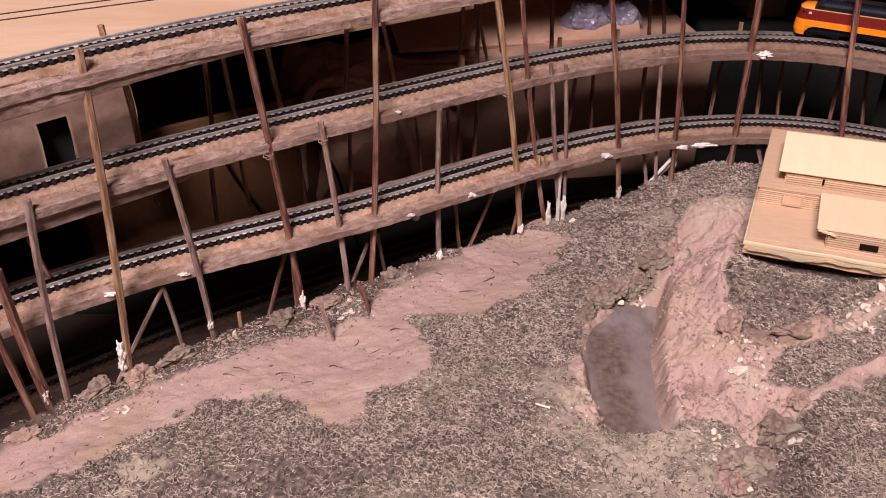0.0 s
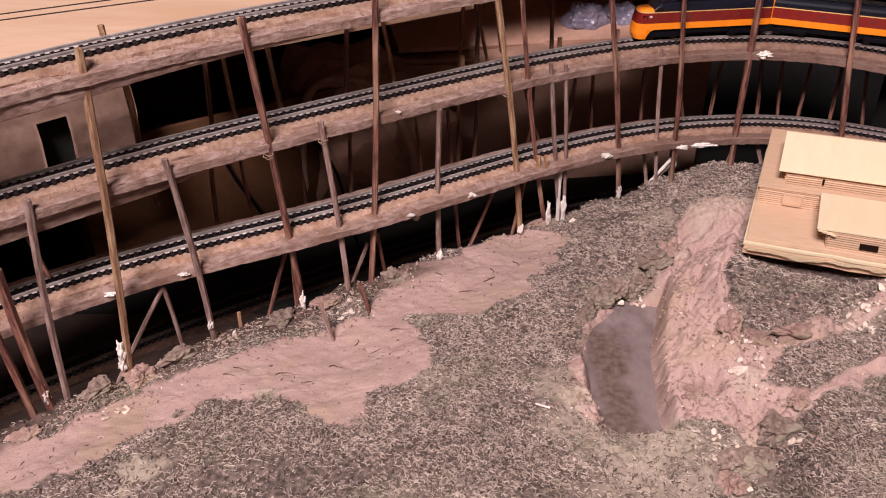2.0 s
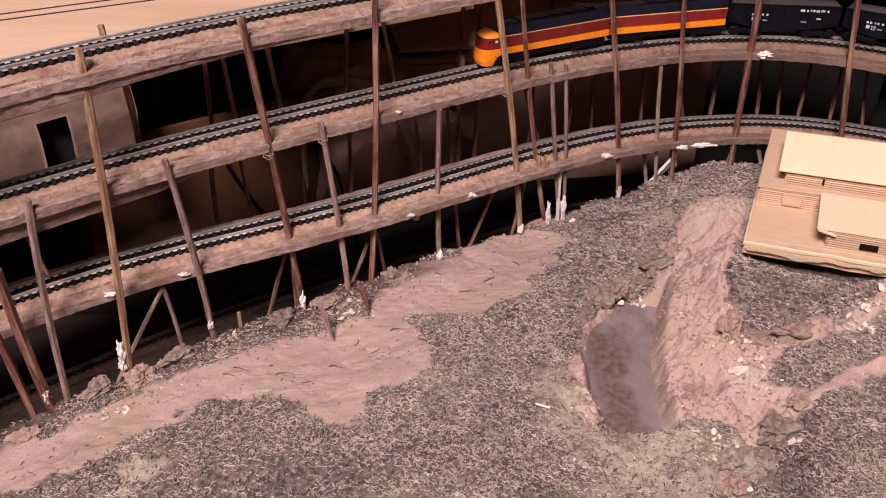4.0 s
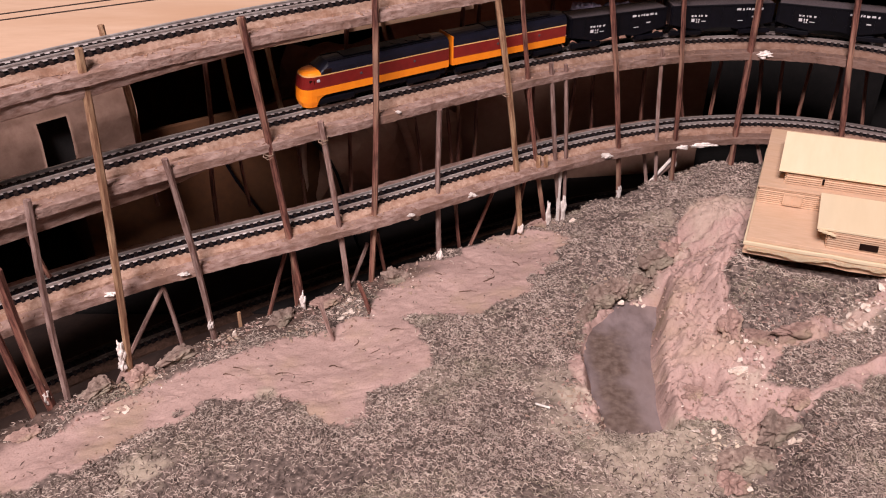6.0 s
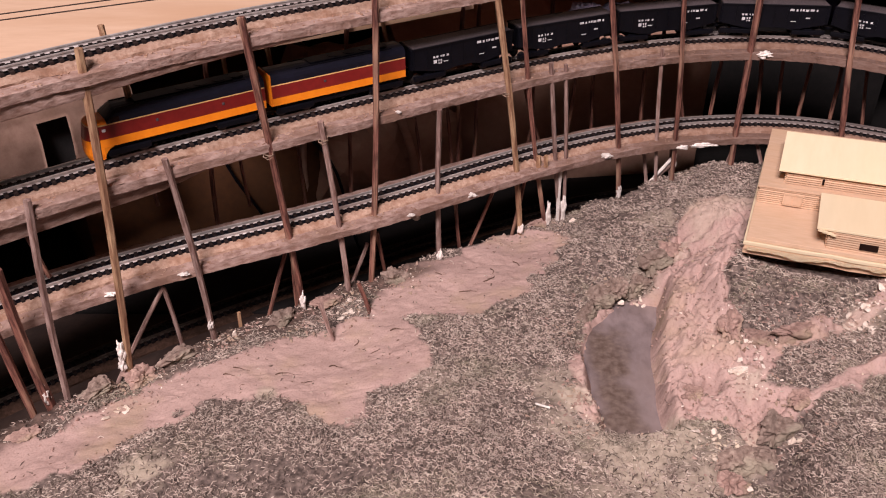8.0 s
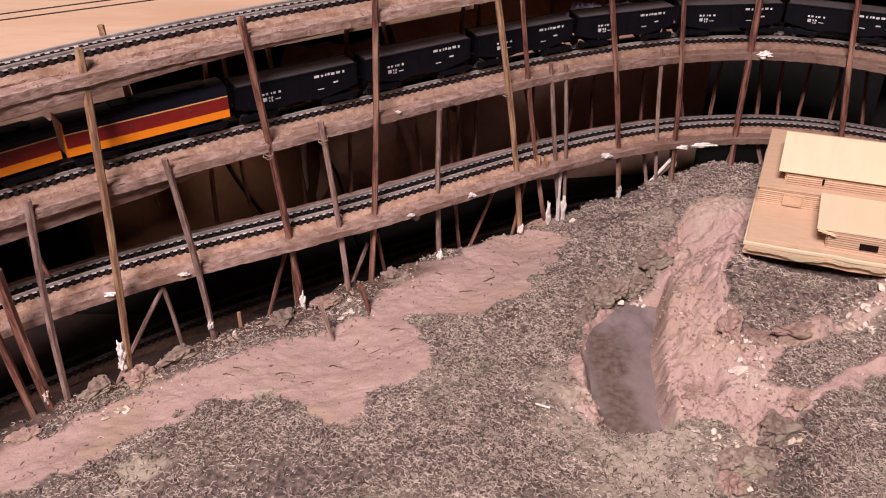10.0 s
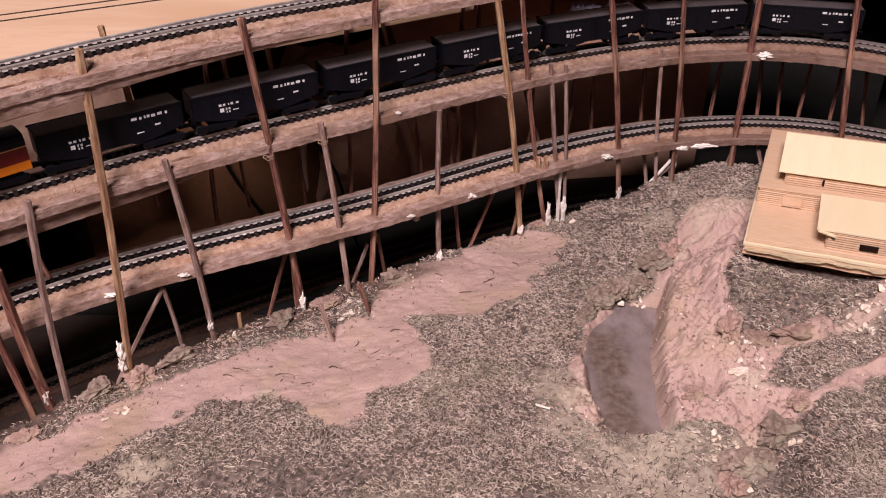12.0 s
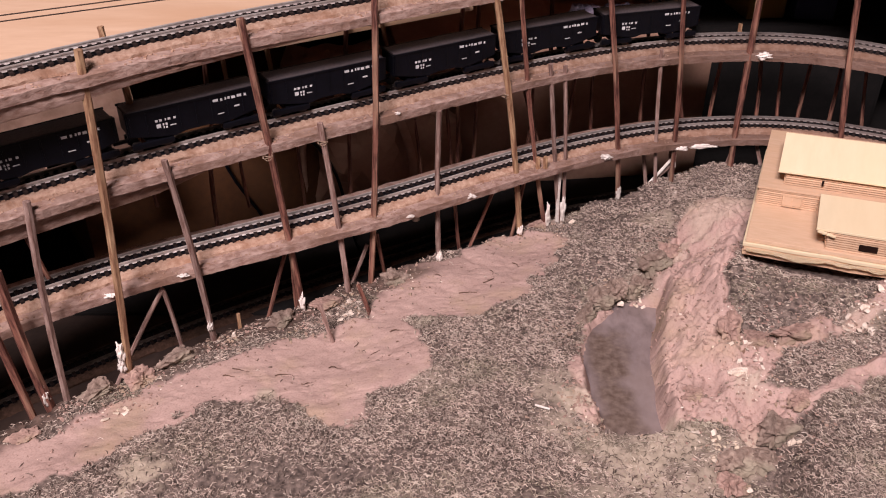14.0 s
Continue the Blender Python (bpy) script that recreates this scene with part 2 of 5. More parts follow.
def track_tier(tier, label, seen, board=True):
    z = LEVEL[tier]
    top = tagged(new("track_tier"), label, "model track", group="tiers of the track")
    line = run(tier)
    # without a board, the copies with shade in their colour
    cork, steel = (CORK, RAIL) if board else (SHADED_CORK, SHADED_RAIL)
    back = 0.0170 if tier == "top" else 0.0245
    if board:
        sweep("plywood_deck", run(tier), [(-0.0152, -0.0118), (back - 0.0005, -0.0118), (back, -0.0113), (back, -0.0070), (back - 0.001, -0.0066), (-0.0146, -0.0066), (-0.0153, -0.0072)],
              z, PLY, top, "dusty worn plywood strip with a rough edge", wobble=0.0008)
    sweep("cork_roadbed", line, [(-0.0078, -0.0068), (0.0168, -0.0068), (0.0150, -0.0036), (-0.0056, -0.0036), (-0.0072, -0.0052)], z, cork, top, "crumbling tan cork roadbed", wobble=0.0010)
    # Strip added to darken the gaps between the ties.
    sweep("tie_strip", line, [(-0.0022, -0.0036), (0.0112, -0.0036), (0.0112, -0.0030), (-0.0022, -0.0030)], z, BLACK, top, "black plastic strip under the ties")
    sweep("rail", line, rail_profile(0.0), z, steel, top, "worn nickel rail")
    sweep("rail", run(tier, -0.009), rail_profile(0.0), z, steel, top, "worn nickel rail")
    mid = run(tier, -0.0045, TIE_PITCH)
    d = np.gradient(mid, axis=0)
    rng = random.Random(tier)
    rest_v, rest_f = [], []
    src = [v.co.copy() for v in TIE_MESH.vertices]
    src_f = [tuple(p.vertices) for p in TIE_MESH.polygons]
    for q, w in zip(mid, d):
        m = Matrix.Translation((q[0], q[1], z - 0.0028)) @ Matrix.Rotation(math.atan2(w[1], w[0]) + rng.gauss(0, 0.012), 4, "Z")
        if seen[0] < q[0] < seen[1] and q[1] > 0.26:
            t = new("tie", TIE_MESH)
            t.parent = top
            t.matrix_basis = m
        else:
            k = len(rest_v)
            rest_v += [m @ v for v in src]
            rest_f += [tuple(i + k for i in f) for f in src_f]
    tagged(part("ties", mesh_of("ties", rest_v, rest_f, TIE), TIE, top), kind="stuff")
    return top


track_tier("top", "top tier of the curved model track on dusty plywood", (-0.24, 0.04))
track_tier("middle", "middle tier of the curved model track on dusty plywood", (-0.25, 0.34))
track_tier("low", "lower tier of the curved model track on dusty plywood", (-0.26, 0.36))
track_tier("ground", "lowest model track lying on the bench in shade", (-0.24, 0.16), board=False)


# ---- sticks that carry the tiers ----
def stick(name, a, b, width, mat, label, group, category="post", flat=1.0):
    """A whittled stick from a to b with a slightly bent axis and uneven sides."""
    a, b = Vector(a), Vector(b)
    axis = b - a
    rot = axis.to_track_quat("Z", "Y").to_matrix().to_4x4()
    m = Matrix.Translation(a) @ rot
    n, k, verts, faces = 9, 6, [], []
    seed = a.x * 131 + a.y * 57 + b.z * 17
    bend = axis.length * 0.012
    for i in range(n + 1):
        u = i / n
        ox = bend * math.sin(u * math.pi) * math.sin(seed * 9)
        oy = bend * math.sin(u * math.pi) * math.cos(seed * 9)
        for j in range(k):
            ang = j / k * math.tau + 0.4 * math.sin(seed)
            r = width / 2 * (1 + 0.16 * noise.noise((j * 2.1, u * 6, seed * 5)))
            verts.append((ox + r * math.cos(ang), oy + r * flat * math.sin(ang), u * axis.length))
        if i:
            c = i * k
            faces += [(c - k + j, c - k + (j + 1) % k, c + (j + 1) % k, c + j) for j in range(k)]
    faces += [tuple(range(k))[::-1], tuple(range(n * k, n * k + k))]
    ob = part(name, mesh_of(name, verts, faces, mat), mat)
    ob.matrix_world = m
    return tagged(ob, label, category, group)


def post(x0, y0, z0, x1, y1, z1, mm, mat=STICK, label="dark-stained stick post that carries the track tiers"):
    w = Vector((x0 - x1, y0 - y1, z0 - z1)).normalized() * (0.014 if z1 < 0.15 else 0.004)
    return stick("support_post", (x0, y0, z0), (x1 - w.x, y1 - w.y, z1 - w.z), mm / 1000, mat, label, "posts in front of the tiers")


def strut(x0, y0, z0, x1, y1, z1, mm, mat=STICK):
    if z1 < 0.17:
        k = (BENCH - 0.001 - z1) / (z1 - z0)
        x1, y1, z1 = x1 + (x1 - x0) * k, y1 + (y1 - y0) * k, BENCH + 0.002
    return stick("support_strut", (x0, y0, z0), (x1, y1, z1 - 0.003), mm / 1000, mat, "thin slanted stick strut under a track tier", "struts under the tiers", "strut")


def rear(x0, y0, z0, x1, y1, z1, mm, mat=STICK):
    return stick("rear_post", (x0, y0, z0 + 0.006), (x1, y1, z1 - 0.007), mm / 1000, mat, "thin stick post behind the track between two tiers", "posts behind the tiers")


PALE = "bare pale stick post with peeled edges"
GREY = "weathered grey stick post in front of the tiers"
post(-0.159, 0.358, 0.322, -0.171, 0.349, 0.134, 4.2, STICK_PALE, PALE)
post(-0.097, 0.401, 0.322, -0.083, 0.410, 0.121, 4.0)
post(-0.035, 0.440, 0.330, -0.046, 0.434, 0.137, 3.6)
post(0.030, 0.481, 0.313, 0.053, 0.495, 0.136, 3.9, STICK_PALE, PALE)
post(0.045, 0.490, 0.313, 0.073, 0.506, 0.135, 3.2)
post(0.101, 0.519, 0.309, 0.125, 0.528, 0.150, 3.7)
post(0.151, 0.536, 0.304, 0.164, 0.538, 0.158, 3.4)
post(0.203, 0.542, 0.302, 0.206, 0.542, 0.164, 4.2)
post(0.259, 0.531, 0.306, 0.271, 0.524, 0.197, 4.0)
post(-0.137, 0.374, 0.260, -0.131, 0.378, 0.143, 3.6, STICK_GREY, GREY)
post(-0.066, 0.420, 0.259, -0.058, 0.425, 0.133, 3.6, STICK_GREY, GREY)
post(-0.002, 0.461, 0.248, -0.002, 0.461, 0.140, 3.2, STICK_GREY, GREY)
post(-0.189, 0.335, 0.259, -0.196, 0.330, 0.144, 3.9, STICK_GREY, GREY)
post(-0.206, 0.322, 0.229, -0.202, 0.325, 0.132, 5.6)
post(-0.213, 0.316, 0.200, -0.210, 0.319, 0.134, 3.9)
post(0.067, 0.503, 0.261, 0.083, 0.511, 0.135, 3.0, STICK_GREY, GREY)
post(0.077, 0.508, 0.258, 0.084, 0.511, 0.134, 2.6, STICK_GREY, GREY)
post(0.143, 0.534, 0.259, 0.152, 0.536, 0.164, 2.7, STICK_GREY, GREY)
strut(-0.152, 0.375, 0.182, -0.170, 0.362, 0.149, 2.5, STICK_GREY)
strut(-0.152, 0.375, 0.181, -0.150, 0.377, 0.142, 2.5, STICK_GREY)
strut(-0.091, 0.416, 0.182, -0.104, 0.407, 0.140, 2.7)
strut(-0.089, 0.417, 0.175, -0.089, 0.417, 0.136, 2.4)
strut(-0.047, 0.444, 0.166, -0.059, 0.436, 0.138, 2.5, STICK_GREY)
strut(-0.041, 0.447, 0.172, -0.037, 0.450, 0.138, 2.5)
strut(0.034, 0.494, 0.177, 0.025, 0.489, 0.155, 2.6)
strut(0.008, 0.478, 0.177, 0.011, 0.480, 0.147, 2.6)
strut(0.055, 0.505, 0.177, 0.051, 0.504, 0.155, 2.7)
strut(0.210, 0.551, 0.184, 0.205, 0.551, 0.159, 3.3, STICK_GREY)
strut(0.224, 0.550, 0.185, 0.232, 0.549, 0.163, 2.9, STICK_GREY)
strut(0.142, 0.542, 0.183, 0.148, 0.544, 0.152, 2.8, STICK_GREY)
strut(0.167, 0.547, 0.170, 0.144, 0.543, 0.146, 2.5, STICK_GREY)
strut(0.163, 0.547, 0.184, 0.166, 0.548, 0.152, 3.3, STICK_GREY)
strut(-0.198, 0.339, 0.246, -0.194, 0.343, 0.214, 2.4)
rear(-0.1514, 0.3800, 0.300, -0.1618, 0.4090, 0.2565, 3.4, STICK_PALE)
rear(-0.127, 0.436, 0.294, -0.129, 0.434, 0.251, 2.8)
rear(-0.098, 0.454, 0.289, -0.093, 0.457, 0.251, 2.9, STICK_PALE)
rear(-0.119, 0.440, 0.286, -0.116, 0.442, 0.250, 2.8, STICK_PALE)
rear(-0.055, 0.480, 0.293, -0.058, 0.478, 0.251, 3.0)
rear(-0.037, 0.491, 0.292, -0.029, 0.496, 0.249, 2.7, STICK_PALE)
rear(0.013, 0.519, 0.292, 0.010, 0.518, 0.251, 2.8)
rear(0.023, 0.525, 0.290, 0.022, 0.525, 0.251, 2.9)
rear(0.024, 0.526, 0.271, 0.031, 0.530, 0.251, 2.2, STICK_PALE)
rear(0.071, 0.550, 0.293, 0.073, 0.550, 0.255, 3.0)
rear(0.030, 0.529, 0.299, 0.038, 0.533, 0.264, 2.5, STICK_PALE)
rear(0.140, 0.575, 0.286, 0.144, 0.576, 0.255, 2.7)
rear(0.148, 0.577, 0.285, 0.155, 0.578, 0.255, 2.7)
rear(-0.132, 0.432, 0.227, -0.134, 0.431, 0.188, 2.6)
rear(-0.118, 0.441, 0.226, -0.116, 0.442, 0.201, 2.3)
rear(-0.087, 0.461, 0.220, -0.086, 0.461, 0.189, 2.1)
rear(-0.057, 0.479, 0.227, -0.059, 0.477, 0.187, 2.8)
rear(-0.161, 0.412, 0.231, -0.160, 0.413, 0.218, 2.2)
rear(0.002, 0.514, 0.225, 0.006, 0.516, 0.190, 2.6)
rear(0.010, 0.518, 0.223, 0.010, 0.518, 0.189, 2.6)
rear(0.022, 0.525, 0.227, 0.021, 0.524, 0.188, 2.7)
rear(-0.018, 0.502, 0.218, -0.014, 0.505, 0.186, 2.2)
rear(0.092, 0.558, 0.230, 0.089, 0.557, 0.195, 2.8)
rear(0.105, 0.564, 0.227, 0.108, 0.565, 0.192, 2.8)
rear(0.144, 0.576, 0.235, 0.146, 0.576, 0.191, 2.9)
rear(0.054, 0.541, 0.227, 0.070, 0.549, 0.187, 2.4)
rear(0.062, 0.545, 0.225, 0.060, 0.544, 0.188, 2.4)
rear(0.168, 0.581, 0.234, 0.180, 0.583, 0.190, 2.5)
rear(0.201, 0.585, 0.233, 0.199, 0.584, 0.190, 2.9)
rear(0.228, 0.584, 0.232, 0.234, 0.584, 0.189, 2.9)
rear(0.243, 0.582, 0.234, 0.249, 0.581, 0.190, 2.5)
rear(0.263, 0.578, 0.236, 0.262, 0.578, 0.191, 2.9)
rear(0.281, 0.571, 0.237, 0.282, 0.570, 0.192, 2.8)
rear(0.294, 0.563, 0.239, 0.302, 0.558, 0.192, 2.4)


# ---- terrain ----
HILLS = ((-0.169, 0.344, 0.141), (-0.132, 0.380, 0.142), (-0.079, 0.387, 0.141), (-0.045, 0.430, 0.143), (-0.002, 0.460, 0.143), (0.052, 0.491, 0.141),
         (0.081, 0.503, 0.142), (0.124, 0.526, 0.150), (0.163, 0.535, 0.160), (0.203, 0.536, 0.168), (-0.212, 0.304, 0.143), (-0.104, 0.356, 0.145),
         (-0.012, 0.432, 0.145), (-0.076, 0.285, 0.150), (0.020, 0.340, 0.155), (0.016, 0.245, 0.165), (-0.150, 0.264, 0.150), (0.133, 0.466, 0.165),
         (0.167, 0.466, 0.180), (0.164, 0.382, 0.194), (0.196, 0.361, 0.194), (0.228, 0.362, 0.196))
DIPS = ((0.232, 0.459, 0.196), (0.101, 0.361, 0.138), (0.063, 0.335, 0.156), (0.103, 0.407, 0.145), (0.144, 0.447, 0.160), (0.138, 0.370, 0.166),
        (0.153, 0.338, 0.168), (0.125, 0.310, 0.155), (0.151, 0.283, 0.152), (0.142, 0.266, 0.143), (0.195, 0.310, 0.176), (0.175, 0.260, 0.176),
        (0.182, 0.236, 0.175), (0.206, 0.349, 0.171), (0.092, 0.294, 0.152), (-0.25, 0.1, 0.15), (0, 0.1, 0.165), (0.2, 0.1, 0.175), (0.4, 0.3, 0.19),
        (0.3, 0.5, 0.19), (0, -0.15, 0.16))
BARE = ((-0.215, 0.257), (-0.187, 0.271), (-0.172, 0.274), (-0.133, 0.304), (-0.118, 0.325), (-0.100, 0.323), (-0.090, 0.329), (-0.069, 0.309), (-0.046, 0.306),
        (-0.030, 0.328), (-0.007, 0.342), (-0.018, 0.392), (0.022, 0.391), (0.062, 0.432), (0.083, 0.483), (0.077, 0.497), (0.045, 0.498), (0.002, 0.456),
        (-0.031, 0.443), (-0.047, 0.400), (-0.072, 0.384), (-0.112, 0.368), (-0.146, 0.345), (-0.163, 0.333), (-0.188, 0.310), (-0.235, 0.290))
GULLY = ((0.142, 0.456), (0.184, 0.484), (0.201, 0.472), (0.179, 0.421), (0.153, 0.378), (0.157, 0.351), (0.169, 0.343), (0.206, 0.353), (0.243, 0.366),
         (0.234, 0.344), (0.177, 0.333), (0.151, 0.316), (0.178, 0.305), (0.230, 0.330), (0.225, 0.315), (0.178, 0.296), (0.167, 0.297), (0.146, 0.284),
         (0.138, 0.296), (0.125, 0.299), (0.103, 0.298), (0.071, 0.301), (0.062, 0.319), (0.078, 0.373), (0.084, 0.394), (0.108, 0.416), (0.125, 0.418))
POND = ((0.0860, 0.389), (0.0810, 0.359), (0.0790, 0.332), (0.0815, 0.301), (0.096, 0.299), (0.110, 0.301), (0.1105, 0.332), (0.1130, 0.355), (0.1205, 0.384),
        (0.129, 0.409), (0.119, 0.413), (0.103, 0.406), (0.0930, 0.395))
# cracks in the plaster: from, to, depth, width
CRACKS = ((0.126, 0.425, 0.150, 0.452, 0.006, 0.0026), (0.084, 0.398, 0.100, 0.412, 0.007, 0.0026), (0.100, 0.412, 0.124, 0.420, 0.008, 0.0030), (0.1497, 0.3570, 0.1640, 0.3427, 0.0060, 0.0018),
          (0.1640, 0.3427, 0.1800, 0.3360, 0.0040, 0.0014), (0.157, 0.392, 0.151, 0.358, 0.004, 0.0016), (0.132, 0.272, 0.156, 0.286, 0.007, 0.0034), (0.1150, 0.3420, 0.1170, 0.3230, 0.0060, 0.0020),
          (0.1170, 0.3230, 0.1210, 0.3060, 0.0050, 0.0016), (0.1190, 0.3230, 0.1340, 0.3240, 0.0040, 0.0014), (0.1340, 0.3240, 0.1370, 0.3220, 0.0060, 0.0022), (0.149, 0.4332, 0.1598, 0.4382, 0.0060, 0.0020),
          (0.1370, 0.3420, 0.1500, 0.3330, 0.0035, 0.0014), (0.1440, 0.3880, 0.1490, 0.4090, 0.0030, 0.0012), (0.1620, 0.4350, 0.1640, 0.4000, 0.0025, 0.0011), (0.072, 0.372, 0.080, 0.380, 0.0050, 0.0020),
          (0.144, 0.296, 0.170, 0.304, 0.0040, 0.0016), (0.150, 0.283, 0.172, 0.292, 0.0050, 0.0022), (0.1380, 0.2960, 0.1460, 0.3060, 0.0020, 0.0010), (0.172, 0.302, 0.190, 0.312, 0.0025, 0.0012))
POND_LEVEL = 0.1425


def inside(poly, x, y):
    """Signed distance to a polygon's edge, positive inside."""
    best, odd = np.full(x.shape, 9.0), np.zeros(x.shape, bool)
    for (ax, ay), (bx, by) in zip(poly, poly[1:] + poly[:1]):
        ex, ey = bx - ax, by - ay
        t = np.clip(((x - ax) * ex + (y - ay) * ey) / (ex * ex + ey * ey), 0, 1)
        best = np.minimum(best, np.hypot(x - ax - t * ex, y - ay - t * ey))
        if ay != by:
            odd ^= ((ay > y) != (by > y)) & (x < ex * (y - ay) / (by - ay) + ax)
    return np.where(odd, best, -best)


def value_noise(x, y, size, seed):
    """Smooth random field of about -1 to 1 with bumps of a given size."""
    rng = np.random.RandomState(seed)
    g = rng.uniform(-1, 1, (256, 256))
    u, v = x / size + 100, y / size + 100
    i, j = np.floor(u).astype(int), np.floor(v).astype(int)
    fu, fv = u - i, v - j
    fu, fv = fu * fu * (3 - 2 * fu), fv * fv * (3 - 2 * fv)
    i, j = i % 255, j % 255
    return (g[i, j] * (1 - fu) + g[i + 1, j] * fu) * (1 - fv) + (g[i, j + 1] * (1 - fu) + g[i + 1, j + 1] * fu) * fv


def fractal(x, y, size, seed, octaves=4):
    return sum(value_noise(x, y, size / 2 ** k, seed + k) / 1.8 ** k for k in range(octaves))


EDGE = run("middle", 0.0, 0.006)
EDGE_WAY = np.gradient(EDGE, axis=0)
EDGE_WAY /= np.linalg.norm(EDGE_WAY, axis=1)[:, None]


def past_edge(x, y):
    """How far a point lies outside the loop's near rail."""
    out = np.empty(x.shape)
    for i in range(0, x.size, 20000):
        dx = x.flat[i:i + 20000][:, None] - EDGE[None, :, 0]
        dy = y.flat[i:i + 20000][:, None] - EDGE[None, :, 1]
        k = np.argmin(dx * dx + dy * dy, 1)
        r = np.arange(len(k))
        out.flat[i:i + 20000] = -EDGE_WAY[k, 1] * dx[r, k] + EDGE_WAY[k, 0] * dy[r, k]
    return out


def smooth(e0, e1, v):
    t = np.clip((v - e0) / (e1 - e0), 0, 1)
    return t * t * (3 - 2 * t)


def land(x, y):
    """Height of the land and how much of it is bare earth, for arrays of places."""
    num, den = np.zeros(x.shape), np.zeros(x.shape)
    for ax, ay, az in HILLS + DIPS:
        w = 1 / ((x - ax) ** 2 + (y - ay) ** 2 + 2e-4) ** 1.8
        num += w * az
        den += w
    z = num / den
    jag = fractal(x, y, 0.018, 3) * 0.006
    gully = inside(GULLY, x, y) + jag * 0.8
    bare = np.maximum(smooth(-0.0015, 0.0015, inside(BARE, x, y) + jag), smooth(-0.0015, 0.0015, gully))
    rock = smooth(0.0, 0.006, gully)
    crag = fractal(x, y, 0.022, 20, 5)
    z += (1 - bare) * (fractal(x, y, 0.02, 40) * 0.0012 + 0.0008) + bare * (fractal(x, y, 0.03, 60) * 0.0009 + fractal(x, y, 0.006, 66, 2) * 0.0003)
    z += rock * (np.abs(crag) * -0.0050 + 0.0022 + fractal(x, y, 0.007, 80, 3) * 0.0006)
    # smeared layers of plaster that end in ragged steps
    for size, seed, lift, reach in ((0.026, 300, 0.0022, 0.10), (0.015, 310, 0.0014, 0.2), (0.009, 320, 0.0009, 0.25), (0.005, 330, 0.0006, 0.35)):
        step = smooth(-0.035, 0.035, fractal(x, y, size, seed, 5) - reach)
        z += (rock + 0.22 * (bare - rock)) * lift * step
    for ax, ay, bx, by, deep, wide in CRACKS:
        ex, ey = bx - ax, by - ay
        u = np.clip(((x - ax) * ex + (y - ay) * ey) / (ex * ex + ey * ey), 0, 1)
        far = np.hypot(x - ax - u * ex, y - ay - u * ey) + fractal(x, y, 0.010, 260, 4) * 0.0024
        z -= deep * np.exp(-(far / wide) ** 2)
    pond = inside(POND, x, y) + fractal(x, y, 0.026, 5, 2) * 0.0018
    shore = smooth(-0.0060, 0.002, pond)
    z = z * (1 - shore) + (POND_LEVEL - 0.0030) * shore
    rim = past_edge(x, y) + fractal(x, y, 0.02, 90) * 0.004
    fall = smooth(-0.0115, -0.002, rim + 0.007 * smooth(-0.12, -0.17, x))
    z = z * (1 - fall) + (BENCH - 0.006) * fall
    return z, bare, rock, pond, rim


